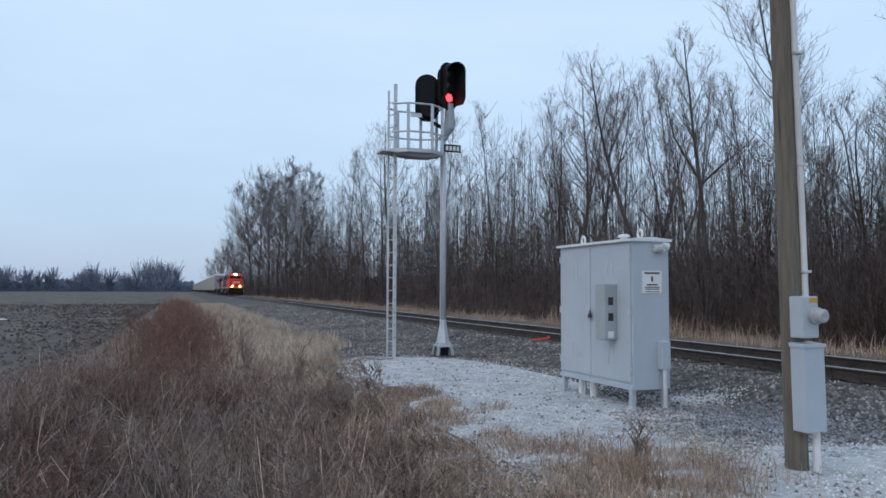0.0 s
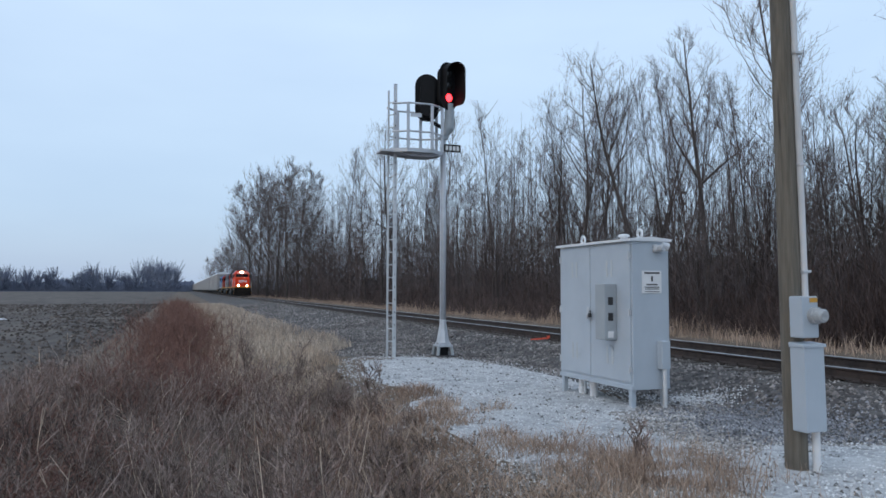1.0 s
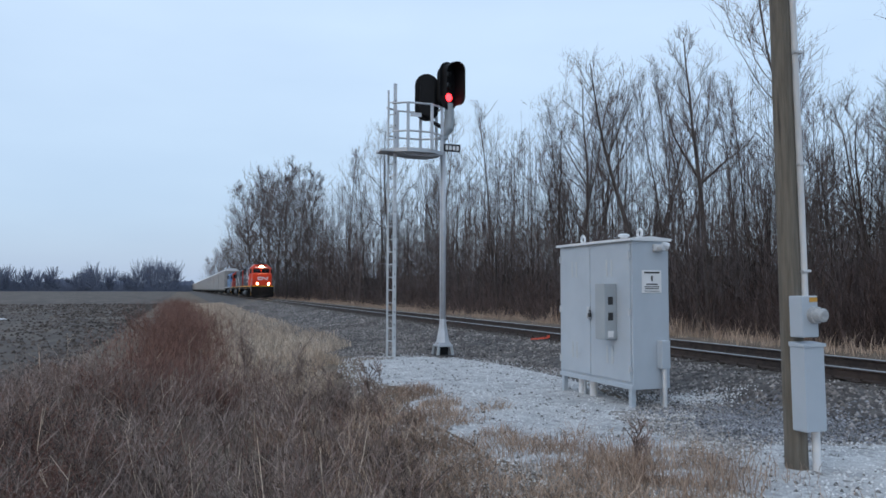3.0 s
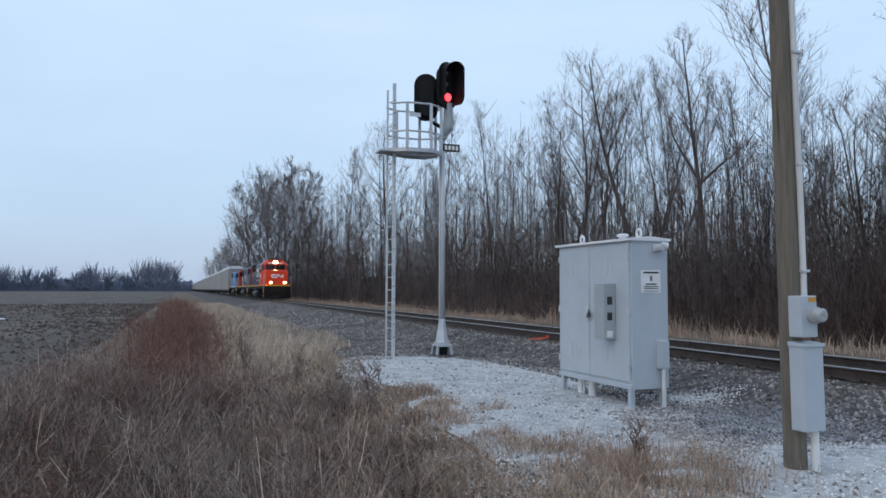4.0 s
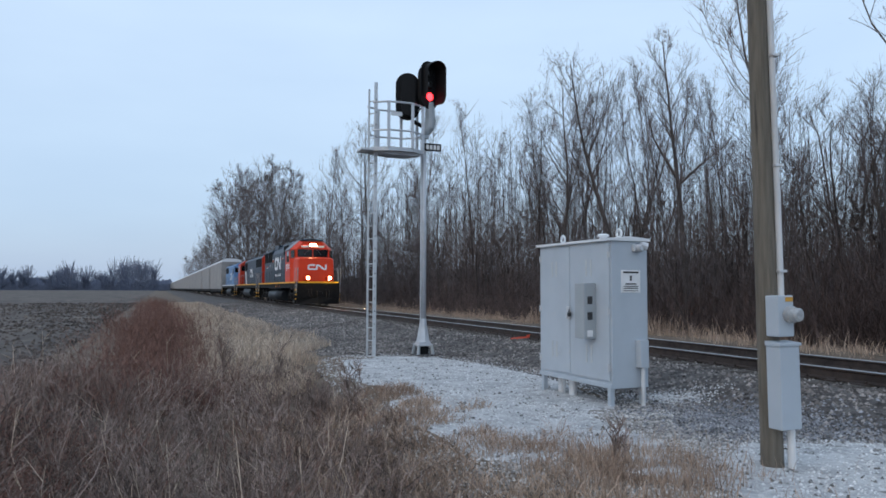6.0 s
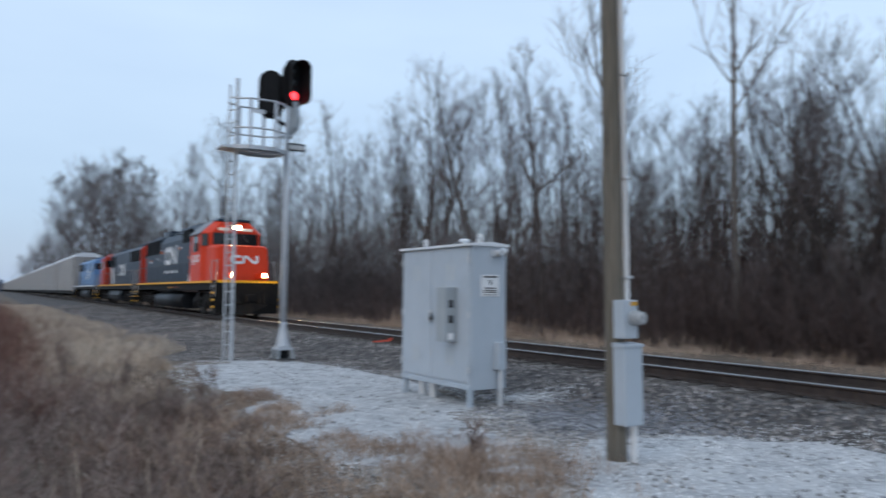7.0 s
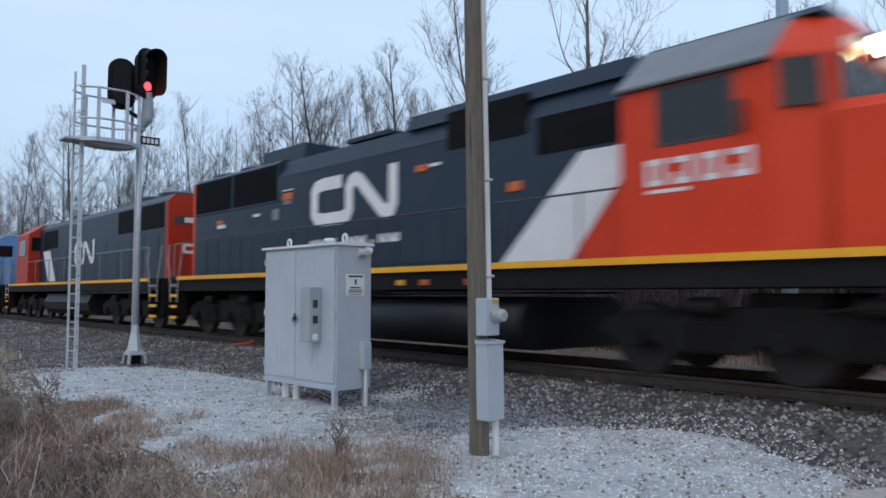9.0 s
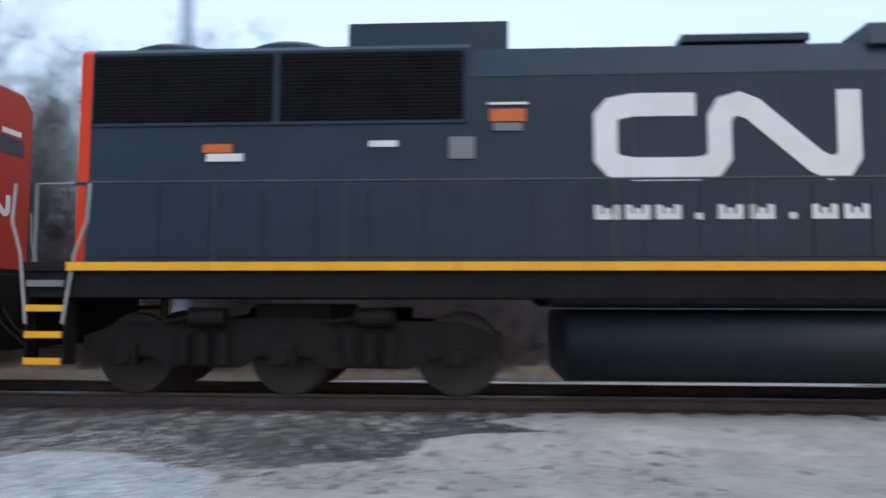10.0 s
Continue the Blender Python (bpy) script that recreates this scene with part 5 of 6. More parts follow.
def bare_tree(seed, tall, thick, clear, spread, boughs, twigs, lean=0.0, bark=None, forks=1, reach=0.30, gnarl=0.05, fat=1.0, arms=()):
    """A leafless tree: trunk and boughs in one part, the fine crown in another; fat thickens its twigs, arms names its main boughs."""
    rnd = random.Random(seed)
    wood, fine = Geo(), Geo()
    stems = []
    for k in range(forks):
        a = 0.0 if forks == 1 else 2 * math.pi * k / forks + rnd.uniform(-0.5, 0.5)
        q = lean if forks == 1 else rnd.uniform(0.15, 0.62)
        pts, d = [Vector((0, 0, -0.3))], Vector((math.cos(a) * q, math.sin(a) * q, 1)).normalized()
        ln = tall * rnd.uniform(0.8, 1.0) if k else tall
        for _ in range(10):
            d = (d + Vector((rnd.uniform(-gnarl, gnarl), rnd.uniform(-gnarl, gnarl), 0.02 + (0.10 * q if forks > 1 else 0.0)))).normalized()
            pts.append(pts[-1] + d * (ln / 10))
        r0 = thick * (1 if forks == 1 else 0.7)
        rad = [r0 * (1.25 if i == 0 else 1.0) * (1 - 0.93 * (i / 10) ** 0.85) + 0.008 for i in range(11)]
        tube_raw(wood, pts, rad, 7)
        stems.append((pts, rad))
    for pts, rad in stems:
        for b in range(boughs):
            f = clear + (0.985 - clear) * ((b + rnd.random()) / boughs) ** 0.9
            p, d, i = along(pts, f)
            ln = tall * (reach * (1 - f) ** 0.8 + 0.055) * rnd.uniform(0.6, 1.35)
            way, r1 = side_way(d, rnd, spread * rnd.uniform(0.65, 1.3), 0.1), max(0.010, rad[i] * rnd.uniform(0.32, 0.55))
            if b < len(arms):
                f, a, ln, up = arms[b]
                p, d, i = along(pts, f)
                way, r1 = Vector((math.cos(a), math.sin(a), up)), rad[i] * 0.75
            bp, br = limb(wood, p, way, ln, r1, rnd, 0.16 + gnarl, 5, 4, 0.09)
            for c in range(6):
                q, cd, j = along(bp, 0.18 + 0.82 * (c + rnd.random()) / 6)
                cl = ln * rnd.uniform(0.25, 0.5) + 0.12
                cw = side_way(cd, rnd, rnd.uniform(0.4, 0.85), 0.15)
                if c < 3:
                    cp, _ = limb(fine, q, cw, cl, max(0.007, br[j] * 0.5), rnd, 0.2, 3, 3, 0.06)
                else:
                    cp = sprig(fine, q, cw, cl, 0.009 * fat, rnd, 3)
                for e in range(twigs):
                    t0, td, _ = along(cp, rnd.uniform(0.12, 1.0))
                    tp = sprig(fine, t0, side_way(td, rnd, rnd.uniform(0.4, 0.9), 0.2), cl * rnd.uniform(0.3, 0.65) + 0.1, 0.0065 * fat, rnd)
                    for e2 in range(2):
                        s0, sd, _ = along(tp, rnd.uniform(0.2, 0.9))
                        sprig(fine, s0, side_way(sd, rnd, 0.7, 0.15), cl * rnd.uniform(0.15, 0.4) + 0.08, 0.0048 * fat, rnd, 1)
    t = new("bare_tree")
    tagged(t, "leafless winter tree at the edge of the woods", "tree", "trees of the woods")
    tr = new("trunk", wood.rawmesh("trunk", bark or BARK))
    for p in tr.data.polygons:
        p.use_smooth = True
    tr.parent = t
    cr = new("crown", fine.rawmesh("crown", TWIG))
    cr.parent = t
    return t


KINDS = [
    bare_tree(1, 14.0, 0.105, 0.30, 0.75, 20, 5, reach=0.30, gnarl=0.07, fat=1.35),
    bare_tree(2, 14.0, 0.080, 0.36, 0.62, 17, 5, reach=0.26, gnarl=0.07, fat=1.35),
    bare_tree(3, 13.0, 0.150, 0.34, 0.85, 18, 6, reach=0.36, gnarl=0.10),
    bare_tree(4, 15.0, 0.090, 0.38, 0.60, 17, 5, 0.06, reach=0.25, gnarl=0.08, fat=1.35),
    bare_tree(5, 10.0, 0.13, 0.24, 0.85, 8, 5, 0, None, 4, 0.42, 0.16),
    bare_tree(6, 15.0, 0.14, 0.40, 0.75, 13, 4, 0.02, BARKPALE, reach=0.36, gnarl=0.04),
    bare_tree(7, 11.0, 0.13, 0.26, 0.85, 9, 5, 0, None, 3, 0.40, 0.15),
    bare_tree(8, 13.0, 0.18, 0.50, 0.85, 15, 6, 0.36, None, 1, 0.36, 0.05),
    bare_tree(9, 12.0, 0.042, 0.30, 0.55, 12, 4, reach=0.2, gnarl=0.08),
    bare_tree(10, 13.0, 0.048, 0.36, 0.5, 12, 4, 0.08, reach=0.2, gnarl=0.08),
    bare_tree(11, 10.0, 0.05, 0.22, 0.6, 12, 4, 0.12, reach=0.26, gnarl=0.10),
    bare_tree(12, 12.0, 0.11, 0.10, 0.90, 36, 5, reach=0.42, gnarl=0.09, fat=2.2),
    bare_tree(13, 5.5, 0.036, 0.10, 0.80, 6, 4, 0, None, 3, 0.40, 0.14),
    bare_tree(14, 13.0, 0.17, 0.46, 0.70, 15, 6, reach=0.30, gnarl=0.05, arms=((0.50, -0.66, 3.4, 0.65), (0.52, 2.6, 3.6, 1.5))),
]
TALL = [14, 14, 13, 15, 10, 15, 11, 13, 12, 13, 10, 12, 5.5, 13]
USED = set()


def plant(kind, x, y, s=1.0, turn=0.0, label=""):
    m = pose(x, y, height(x, y), 0, 0, turn)
    if kind not in USED:
        USED.add(kind)
        t = KINDS[kind]
        t.matrix_basis = m @ Matrix.Scale(s, 4)
    else:
        t = copy_thing(KINDS[kind], m)
        t.scale = (s, s, s)
    if label:
        tagged(t, label)
    return t


# how steeply the tops of the woods rise over the eye, by bearing from the track's direction
SKYLINE = [(1.6, 0.05), (3.1, 0.08), (4.9, 0.14), (6.9, 0.165), (9.3, 0.155), (10.5, 0.11), (11.6, 0.205), (15.7, 0.225), (22.7, 0.25), (27, 0.25), (28.3, 0.30), (30.4, 0.31), (33, 0.345), (35.5, 0.355), (39, 0.34), (42, 0.31), (47, 0.27), (52, 0.28), (59, 0.31), (66, 0.33), (75, 0.33), (95, 0.33)]


def tree_height(x, y):
    a = math.degrees(math.atan2(x, y))
    return float(np.interp(a, [q[0] for q in SKYLINE], [q[1] for q in SKYLINE])) * math.hypot(x, y) + EYE - height(x, y)


rnd = random.Random(21)
# trees that stand out along the edge: bearing, distance from the eye across the track, kind, size, turn
for az, x, kind, s, turn, lab in (
        (39.3, 21.0, 13, 1.0, 0, "dark-trunked forked tree at the edge of the woods"), (35.7, 20.5, 7, 1.0, 144, "dark leaning tree with an upswept crown"),
        (30.0, 21.5, 2, 1.07, 200, "broad-crowned leafless tree at the edge of the woods"), (28.7, 23, 6, 1.35, 60, "broad-crowned leafless tree at the edge of the woods"),
        (53.4, 19.5, 5, 1.02, 120, "tall pale-barked tree before the thicket"), (46.0, 19.0, 3, 0.96, 210, "tall slender tree at the edge of the woods"), (44.3, 20.5, 0, 0.86, 30, ""),
        (58.5, 22, 4, 1.05, 15, "many-stemmed spreading tree in the thicket"), (61.8, 20.5, 4, 1.0, 140, "many-stemmed spreading tree in the thicket"), (65.0, 23, 6, 0.98, 90, "twin-stemmed spreading tree in the thicket"),
        (69.0, 20.5, 4, 1.02, 70, "many-stemmed spreading tree in the thicket"), (71.5, 23, 6, 0.95, 260, ""), (56.0, 24.5, 6, 0.92, 33, ""), (50.0, 22.5, 6, 0.72, 10, ""), (75, 22, 4, 0.9, 20, ""), (80, 21, 2, 0.66, 10, ""), (86, 22, 4, 0.95, 0, ""), (92, 22, 6, 0.8, 20, "")):
    plant(kind, x, max(-5.0, x / math.tan(radians(az))), s, turn, lab)
for az, x in ((9.2, 17.5), (8.3, 17.0), (7.5, 16.2), (6.8, 16.5), (6.1, 16.4), (5.4, 16.5), (4.8, 16.6), (4.2, 16.6), (3.7, 16.6), (3.2, 16.8), (2.8, 17), (2.4, 17), (2.0, 17)):
    y = x / math.tan(radians(az))
    plant(11, x, y, tree_height(x, y) / 12 * rnd.uniform(0.92, 1.05) * (0.72 if az < 4.5 else 1.0), rnd.uniform(0, 360), "broad leafless tree standing by the track")
for k in range(36):
    az = 10.8 + 84 * ((k + rnd.random()) / 36) ** 1.15
    x = rnd.uniform(19.6, 24.0)
    y = x / math.tan(radians(az))
    kind = rnd.choice((0, 1, 1, 3, 3, 2)) if az < 46 else rnd.choice((6, 4, 10, 6, 4, 2))
    plant(kind, x, y, tree_height(x, y) * rnd.uniform(0.72, 1.0) / TALL[kind], rnd.uniform(0, 360))
for k in range(46):
    az = 10.2 + 84 * ((k + rnd.random()) / 46) ** 1.2
    x = rnd.uniform(24, 42)
    y = x / math.tan(radians(az))
    kind = rnd.choice((0, 1, 3, 1, 3, 6))
    plant(kind, x, y, min(22.0, tree_height(x, y)) * rnd.uniform(0.6, 0.92) / TALL[kind], rnd.uniform(0, 360), "leafless tree standing deep in the woods")
for k in range(80):
    az = 4.0 + 88 * ((k + rnd.random()) / 80) ** 1.2
    x = 18.6 + 9 * rnd.random() ** 1.6
    y = x / math.tan(radians(az))
    plant(12, x, y, rnd.uniform(0.55, 1.15) * (1.25 if y > 45 else 1.0 if az < 44 else 0.7), rnd.uniform(0, 360), "tall bare shrub in the undergrowth of the woods")
for k in range(56):
    az = 9.5 + 84 * ((k + rnd.random()) / 56) ** 1.25
    x = 19.3 + 18 * rnd.random() ** 1.5
    y = x / math.tan(radians(az))
    kind = rnd.choice((8, 9, 10))
    plant(kind, x, y, min(19.0, tree_height(x, y)) * rnd.uniform(0.45, 0.88) / TALL[kind], rnd.uniform(0, 360), "thin young leafless tree among the woods")


def stems(name, count, place, tall, thick, branch, material, label, category, seed, bend=0.3, fine_twigs=False):
    """A tangle of thin upright stems with side shoots, joined."""
    g, rnd = Geo(), random.Random(seed)
    k = 0
    while k < count:
        x, y, s = place(rnd)
        if s <= 0:
            continue
        k += 1
        h = rnd.uniform(*tall) * s
        p = Vector((x, y, height(x, y) - 0.03))
        d = Vector((rnd.gauss(0, bend), rnd.gauss(0, bend), 1)).normalized()
        a = p + d * h * 0.5
        b = a + (d + Vector((rnd.gauss(0, 0.2), rnd.gauss(0, 0.2), 0))).normalized() * h * 0.5
        r = thick * rnd.uniform(0.7, 1.3)
        tube_raw(g, [p, a, b], [r, r * 0.75, r * 0.35], 3)
        for _ in range(branch):
            q = p.lerp(a, rnd.uniform(0.3, 1)) if rnd.random() < 0.4 else a.lerp(b, rnd.uniform(0, 0.9))
            e = q + Vector((rnd.gauss(0, 0.5), rnd.gauss(0, 0.5), rnd.uniform(0.3, 1.0))).normalized() * h * rnd.uniform(0.15, 0.45)
            (blade_raw(g, q, e, r * 0.7, r * 0.3, rnd) if fine_twigs else tube_raw(g, [q, e], [r * 0.55, r * 0.28], 3))
    return tagged(new(name, g.rawmesh(name, material)), label, category, kind="stuff")


def thicket_place(r):
    dx = 16 * r.random() ** 1.8
    y = (17.6 + dx) / math.tan(radians(r.uniform(5, 92)))
    x0 = 17.6 + 0.9 * lumps(y, 0, 4, 8) - (1.5 if y > 90 else 0)
    x = x0 + dx
    return x, y, 0.75 + 0.5 * lumps(x, y, 5, 2) + (0.25 if x > 22 else 0)


stems("thicket", 7000, thicket_place, (0.9, 3.4), 0.009, 10, THICKET, "dark tangled undergrowth along the edge of the woods", "undergrowth", 31, 0.4, True)
stems("thicket_floor", 3800, thicket_place, (0.5, 1.9), 0.009, 10, THICKET, "low dark scrub at the foot of the woods", "undergrowth", 32, 0.6, True)


def ridge(name, x0, wide, top, y0, y1, material, label):
    """A solid, lumpy bank that fills out the undergrowth."""
    pts, n, ys = [], 9, list(np.arange(y0, y1, 0.55))
    for y in ys:
        for i in range(n):
            a = math.pi * i / (n - 1)
            q = 1 + 0.35 * lumps(y, i * 0.6, 1.1, 3) + 0.25 * lumps(y, i * 0.6, 0.4, 5)
            z = max(0.0, top(y) * math.sin(a) ** 0.6 * q)
            pts.append((x0 + wide * (i / (n - 1)) + 0.5 * lumps(y, i, 0.9, 8) + 0.6 * lumps(y, 0, 5, 9), y, z - 0.8))
    m = len(ys)
    faces = [(j * n + i, j * n + i + 1, (j + 1) * n + i + 1, (j + 1) * n + i) for j in range(m - 1) for i in range(n - 1)]
    me = bpy.data.meshes.new(name)
    me.from_pydata(pts, [], faces)
    me.materials.append(material)
    tagged(new(name, me), label, "undergrowth", kind="stuff")


ridge("undergrowth_bank", 20.6, 5.0, lambda y: ease(0.9, 1.5, (y - 15) / 30) + 0.7 * lumps(y, 0, 4, 4) + 0.4 * lumps(y, 3, 1.6, 4), -25, 230, CORE, "solid filler bank in the undergrowth, thicket shade put into its colour")
ridge("deep_undergrowth", 34.0, 9.0, lambda y: ease(2.4, 3.8, (y - 10) / 40) + 1.2 * lumps(y, 0, 7, 5), -40, 300, CORE, "solid filler bank deep in the woods, shade put into its colour")


def brush_place(r):
    y = 3.2 + 12 * r.random() ** 1.3
    x = r.uniform(-6.5, 3.0)
    edge = 2.6 + 0.7 * lumps(y, 3, 2.0, 5)
    left = -2.4 - 0.28 * max(0.0, 10 - y) + 0.6 * lumps(y, 9, 1.5)
    if x > edge or x < left:
        return x, y, 0
    return x, y, 0.72 + 0.55 * lumps(x, y, 1.2, 4) - 0.3 * max(0, x - 1.4)


def red_place(r):
    y = 12 + 75 * r.random() ** 2.0
    x = r.gauss(-0.1, 0.7)
    return x, y, (1.0 if abs(x) < 1.9 else 0) * (0.9 + 0.45 * lumps(x, y, 1.4, 6)) * ease(0.5, 1.0, (y - 12) / 28)


def shrubs(name, count, place, tall, thick, material, label, seed, stalks=(4, 8), leaves=0):
    """Low leafless bushes: arching stalks from one root with side twigs, some with a few dead leaves."""
    g, rnd, k = Geo(), random.Random(seed), 0
    while k < count:
        x, y, s = place(rnd)
        if s <= 0.15:
            continue
        k += 1
        root = Vector((x, y, height(x, y) - 0.03))
        for _ in range(rnd.randint(*stalks)):
            a, q, h = rnd.uniform(0, 6.28), rnd.uniform(0.05, 0.75), rnd.uniform(*tall) * s
            d = Vector((math.cos(a) * q, math.sin(a) * q, 1)).normalized()
            pts, r = [root + Vector((rnd.gauss(0, 0.05), rnd.gauss(0, 0.05), 0))], thick * rnd.uniform(0.6, 1.4)
            for i in range(4):
                pts.append(pts[-1] + d * (h / 4))
                d = (d + Vector((math.cos(a) * 0.14 + rnd.gauss(0, 0.13), math.sin(a) * 0.14 + rnd.gauss(0, 0.13), rnd.gauss(-0.03, 0.12)))).normalized()
            tube_raw(g, pts, [r, r * 0.85, r * 0.65, r * 0.45, r * 0.25], 3)
            for _ in range(5):
                p, pd, _i = along(pts, rnd.uniform(0.25, 1.0))
                tp = sprig(g, p, side_way(pd, rnd, rnd.uniform(0.4, 1.0), 0.05), h * rnd.uniform(0.12, 0.34), r * 0.6, rnd)
                for _ in range(2):
                    p2, pd2, _i = along(tp, rnd.uniform(0.2, 0.9))
                    sprig(g, p2, side_way(pd2, rnd, 0.8, 0.05), h * rnd.uniform(0.05, 0.16), r * 0.42, rnd, 1)
                for _ in range(leaves):
                    p2, pd2, _i = along(tp, rnd.uniform(0.2, 1.0))
                    blade_raw(g, p2, p2 + Vector((rnd.gauss(0, 0.012), rnd.gauss(0, 0.012), rnd.gauss(-0.008, 0.012))), 0.006, 0.009, rnd)
    return tagged(new(name, g.rawmesh(name, material)), label, "brush", kind="stuff")


def near_red_place(r):
    x, y, s = brush_place(r)
    return x, y, s if x < -0.3 + 0.8 * lumps(y, 2, 1.5, 9) else 0


def row_place(r):
    y = 12 + 26 * r.random() ** 1.4
    x = r.gauss(-0.1, 0.72)
    return x, y, (1.0 if abs(x) < 1.9 else 0) * (0.9 + 0.45 * lumps(x, y, 1.4, 6)) * ease(0.6, 1.0, (y - 12) / 20)


shrubs("brush", 640, brush_place, (0.5, 1.05), 0.0055, BRUSH, "grey-brown leafless brush filling the ditch", 41)
shrubs("dark_brush", 280, brush_place, (0.35, 0.8), 0.005, DARKBRUSH, "dark brown dead weeds among the brush", 47, (4, 9), 1)
shrubs("red_weeds", 300, near_red_place, (0.35, 0.75), 0.0045, REDBRUSH, "rusty dead weeds with withered leaves at the field's edge", 48, (4, 8), 2)
shrubs("shrub_row", 360, row_place, (0.7, 1.35), 0.006, REDBRUSH, "reddish-brown shrubs in a row along the ditch", 49, (4, 8), 1)
stems("low_brush", 2500, brush_place, (0.3, 0.7), 0.0045, 3, REDBRUSH, "reddish dead weeds among the brush", "brush", 42, 0.5, True)
stems("red_shrubs", 2600, red_place, (0.6, 1.15), 0.007, 5, REDBRUSH, "reddish-brown shrubs in a row along the ditch", "shrubs", 43, 0.3, True)


def sapling(x, y, h, seed, label):
    g, r = Geo(), random.Random(seed)
    for _ in range(3):
        pts, rad = limb(g, Vector((r.uniform(-0.08, 0.08), r.uniform(-0.08, 0.08), -0.05)), Vector((r.uniform(-0.2, 0.2), r.uniform(-0.2, 0.2), 1)), h * r.uniform(0.75, 1.0), 0.011, r, 0.12, 5, 5)
        for _ in range(16):
            i = r.randrange(1, 5)
            q = pts[i].lerp(pts[min(5, i + 1)], r.random())
            bp, _r = limb(g, q, side_way(Vector((0, 0, 1)), r, 0.75, 0.2), h * r.uniform(0.15, 0.35), 0.005, r, 0.2, 3, 4)
            for _ in range(3):
                limb(g, bp[r.randrange(1, 4)], side_way(Vector((0, 0, 1)), r, 0.8, 0.2), h * r.uniform(0.05, 0.14), 0.003, r, 0.2, 2, 3)
    t = thing("sapling", pose(x, y, height(x, y)), label, "sapling")
    part("stem", g, BRUSH, t)


sapling(1.35, 16.2, 1.5, 1, "thin leafless sapling beside the shrubs")
sapling(2.0, 10.6, 0.75, 2, "small twiggy bush beside the gravel")
sapling(2.6, 10.3, 0.8, 3, "small twiggy bush beside the gravel")
sapling(2.35, 11.0, 0.6, 4, "small twiggy bush beside the gravel")
sapling(3.95, 5.9, 0.42, 5, "dry weed stalk on the gravel edge")
sapling(2.1, 14.2, 0.9, 6, "thin leafless sapling beside the shrubs")


def grass(name, count, place, tall, width, material, label, seed, droop=0.45):
    """Single bent blades."""
    v, f, r = [], [], random.Random(seed)
    k = 0
    while k < count:
        x, y, s = place(r)
        if s <= 0:
            continue
        k += 1
        z, h, a = height(x, y) - 0.02, r.uniform(*tall) * s, r.uniform(0, 6.28)
        w, q = width * r.uniform(0.6, 1.3), r.uniform(0.1, droop) * h
        b = r.uniform(0, 6.28)
        cx, cy, dx, dy = math.cos(a) * w, math.sin(a) * w, math.cos(b) * q, math.sin(b) * q
        i = len(v)
        v += [(x - cx, y - cy, z), (x + cx, y + cy, z), (x - cx * 0.8 + dx * 0.4, y - cy * 0.8 + dy * 0.4, z + h * 0.6), (x + cx * 0.8 + dx * 0.4, y + cy * 0.8 + dy * 0.4, z + h * 0.6), (x + dx, y + dy, z + h)]
        f += [(i, i + 1, i + 3, i + 2), (i + 2, i + 3, i + 4)]
    me = bpy.data.meshes.new(name)
    me.from_pydata(v, [], f)
    me.materials.append(material)
    return tagged(new(name, me), label, "grass", kind="stuff")


def stalk_place(r):
    x, y, s = brush_place(r)
    return x, y, s if r.random() < 0.5 else 0


stems("pale_stalks", 200, stalk_place, (0.6, 1.1), 0.005, 2, STRAW, "pale dry stalks standing in the brush", "stalks", 44, 0.3)


def tan_place(r):
    y = 13 + 85 * r.random() ** 1.9
    x = r.uniform(0.6, 5.6)
    right = (3.4 if y < 18 else ease(3.4, 5.0, (y - 18) / 6)) + 0.4 * lumps(y, 1, 2)
    return x, y, 0 if x > right or (y < 15.5 and x > 2.6) else 0.8 + 0.5 * lumps(x, y, 1.5, 2)


def verge_place(r):
    y = -12 + 190 * r.random() ** 1.9
    x = r.gauss(16.4, 0.9)
    return x, y, 0 if x < 14.8 + 0.4 * lumps(y, 5, 2) + (0.5 if y < 8 else 0) or x > 19 else max(0.0, 0.30 + 1.5 * lumps(x, y, 1.6, 7) + 0.5 * lumps(x, y, 0.5, 4)) + (0.12 if x > 16.5 else 0)


def edge_place(r):
    y = 3.6 + 8 * r.random()
    x = r.uniform(0.9, 4.6)
    mid = 2.45 + 0.45 * lumps(y, 3, 1.2, 5)
    d = abs(x - mid)
    tuft = lumps(x, y, 0.55, 9)
    return x, y, 0 if d > 1.0 + 0.9 * tuft + 0.3 * r.random() or tuft < -0.3 else 0.7 + 0.5 * tuft


def tuft_place(r):
    x, y = r.gauss(3.9, 0.5), r.gauss(5.6, 0.6)
    return x, y, 0.5 + 0.5 * r.random() if lumps(x, y, 0.4, 2) > -0.15 else 0


grass("dead_grass", 22000, tan_place, (0.14, 0.46), 0.007, STRAW, "pale dead grass between shrubs and ballast", 51, 1.1)
grass("verge_grass", 26000, verge_place, (0.2, 0.8), 0.007, STRAWBROWN, "tan dead grass along the foot of the woods", 52, 0.75)
grass("edge_grass", 24000, edge_place, (0.05, 0.26), 0.0038, STRAWBROWN, "brown dead weeds along the gravel's edge", 53, 1.5)
grass("tufts", 4200, tuft_place, (0.08, 0.30), 0.003, STRAWBROWN, "short dry grass tufts in the gravel", 54, 0.8)


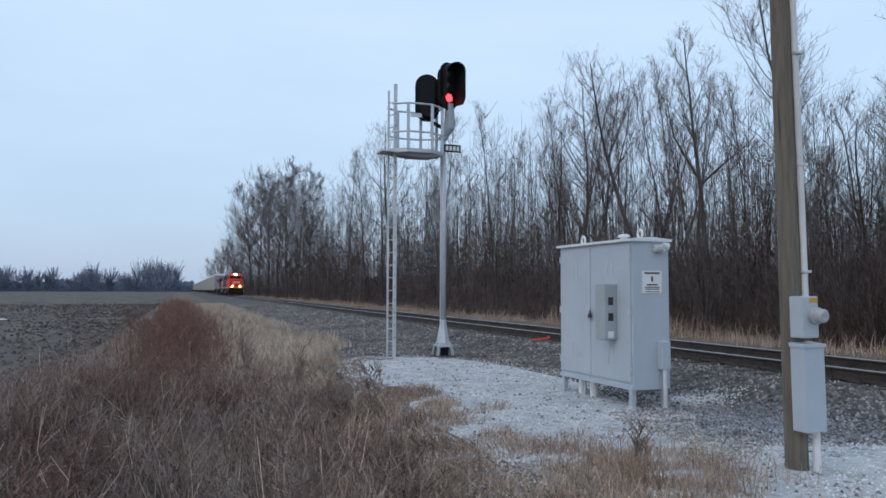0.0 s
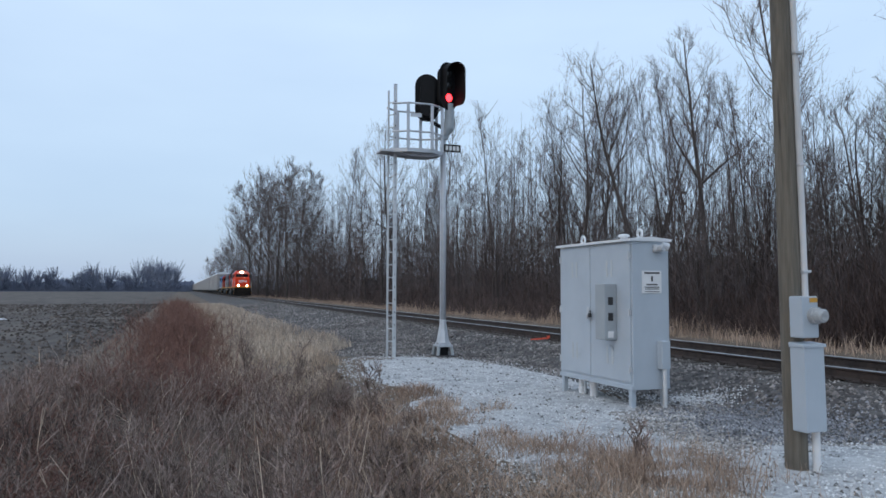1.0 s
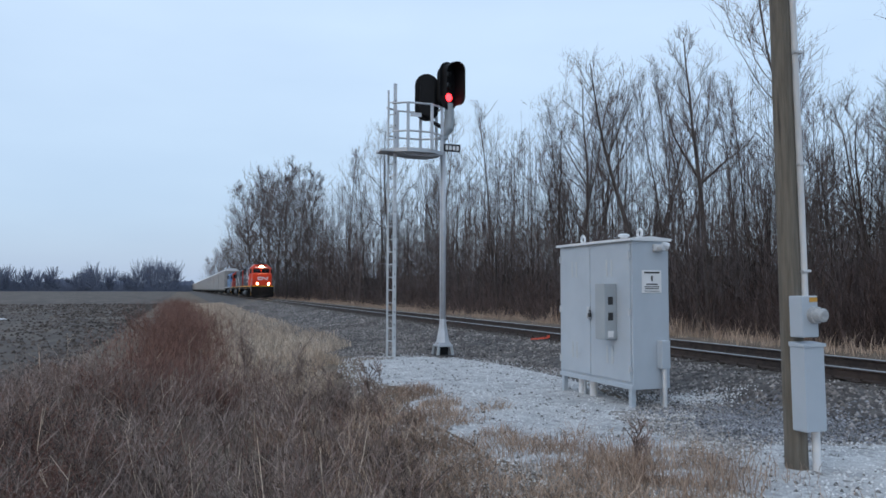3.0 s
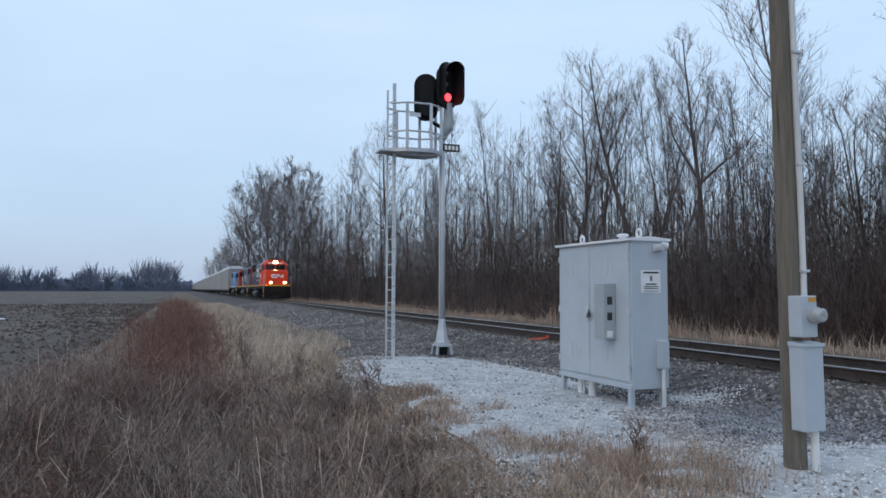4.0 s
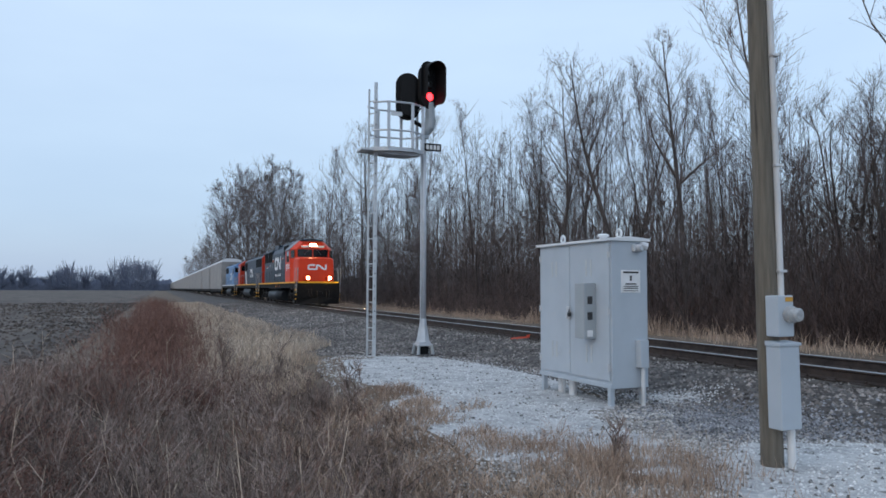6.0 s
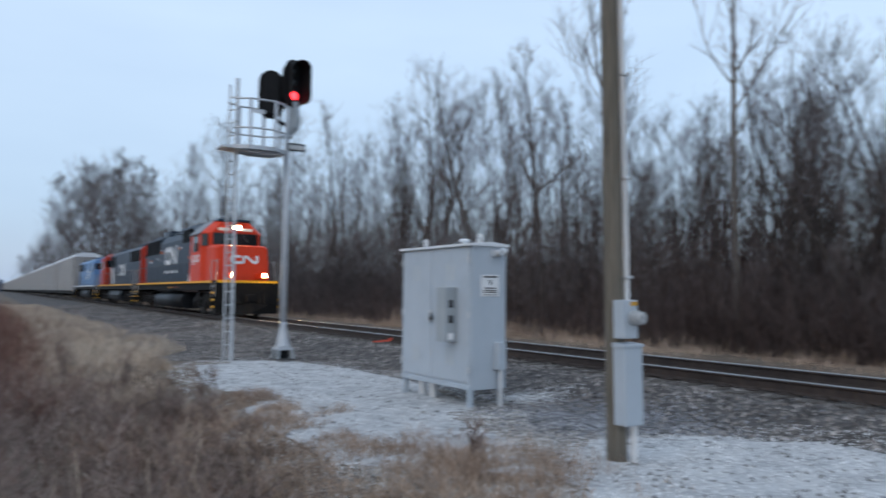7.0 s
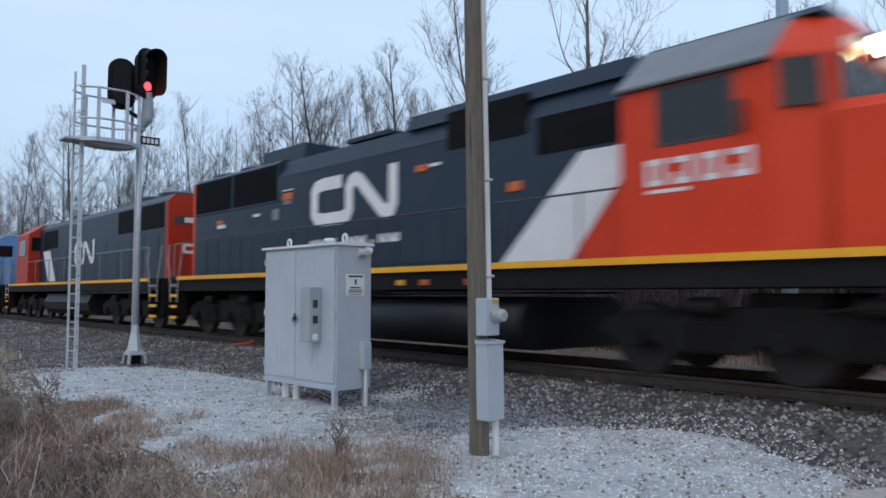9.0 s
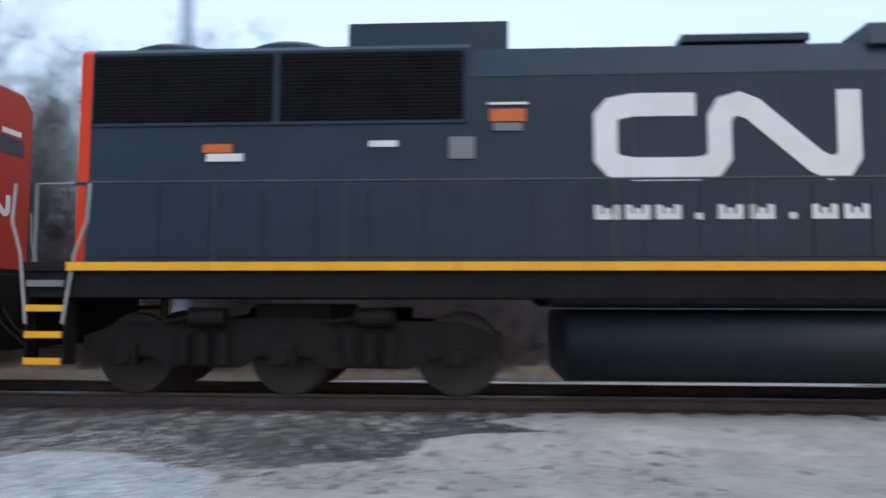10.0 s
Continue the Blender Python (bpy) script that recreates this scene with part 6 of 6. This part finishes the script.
# ---- distance ----
def far_trees():
    g, r = Geo(), random.Random(61)
    for k in range(170):
        y = 620 + r.uniform(-40, 60)
        x = -420 + 418 * k / 170 + r.uniform(-2, 2)
        h = r.uniform(12, 20) * (1 + 0.5 * lumps(x, 0, 30, 3)) + (10 if -35 < x < -5 else 5 if -75 < x < -55 else 0)
        p = Vector((x, y, height(x, y)))
        tube_raw(g, [p, p + Vector((r.uniform(-1, 1), 0, h * 0.7))], [0.45, 0.2], 4)
        for _ in range(70):
            a, q, z = r.uniform(0, 6.28), math.sqrt(r.random()) * h * 0.42, r.uniform(0.12, 1.0)
            s = p + Vector((math.cos(a) * q * 0.3, math.sin(a) * q * 0.3, h * z * 0.62))
            e = p + Vector((math.cos(a) * q * (1.15 - 0.5 * z), math.sin(a) * q, h * (z * 0.92 + 0.08)))
            tube_raw(g, [s, e], [0.20, 0.10], 3)
    tagged(new("distant_trees", g.rawmesh("distant_trees", FARWOOD)), "line of distant bare trees, haze put into their blue-grey colour", "trees", kind="stuff")
    b = Geo()
    for k in range(172):
        x = -440 + 2.62 * k
        h = 8.0 + 3.0 * lumps(x, 0, 9, 5) + 2.0 * lumps(x, 0, 3, 6)
        b.tube([(x, 668, -1), (x, 668, h * 0.55), (x, 668, h * 0.85), (x, 668, h)], [3.0, 2.6, 1.6, 0.5], 7)
    tagged(new("distant_scrub", b.rawmesh("distant_scrub", FARWOOD)), "low scrub under the distant trees, haze put into its colour", "scrub", kind="stuff")
    # depth of the woods behind the thicket: thin stems with low side branches
    g, r = Geo(), random.Random(62)
    for k in range(10000):
        az = 3.5 + 88 * r.random() ** 1.6
        x = (21 + 30 * r.random() ** 1.2) if az > 13 else 17 + 9 * r.random()
        y = x / math.tan(radians(az))
        h = (2.0 + 8.5 * r.random() ** 1.2) * ease(1.55, 1.0, (az - 22) / 10) * ease(1.0, 0.72, (az - 42) / 10)
        p = Vector((x, y, -0.6))
        t = p + Vector((r.gauss(0, 0.5), r.gauss(0, 0.5), h))
        tube_raw(g, [p, t], [0.020, 0.007], 3)
        for _ in range(13):
            q = p.lerp(t, r.uniform(0.1, 0.98))
            a, ln = r.uniform(0, 6.28), r.uniform(0.5, 1.8)
            blade_raw(g, q, q + Vector((math.cos(a) * ln * 0.7, math.sin(a) * ln * 0.7, ln * r.uniform(0.2, 1.0))), 0.013 * ease(1.9, 1.0, (az - 22) / 10), 0.005 * ease(1.9, 1.0, (az - 22) / 10), r)
    tagged(new("deep_woods", g.rawmesh("deep_woods", DEEPWOOD)), "bare stems inside the woods, dimness of the depth put into their colour", "woods", kind="stuff")


far_trees()


def front_at(t):
    """Where the train's nose stands on the track: it comes in at about 17 m/s and eases a little."""
    return 0.55 + 16.3 * (9 - t) + 0.07 * (9 - t) ** 2


def motions():
    times = [0.25 * k for k in range(41)]
    for car, back in TRAIN:
        walk(car, [(t, pose(D, front_at(t) + back, 0)) for t in times])
    for w, y, r in WHEELS:
        rows = []
        for k in range(301):
            t = k / 30
            rows.append((t, pose(0, y, r, math.degrees((front_at(t) - front_at(0)) / r) % 360)))
        walk(w, rows)


motions()
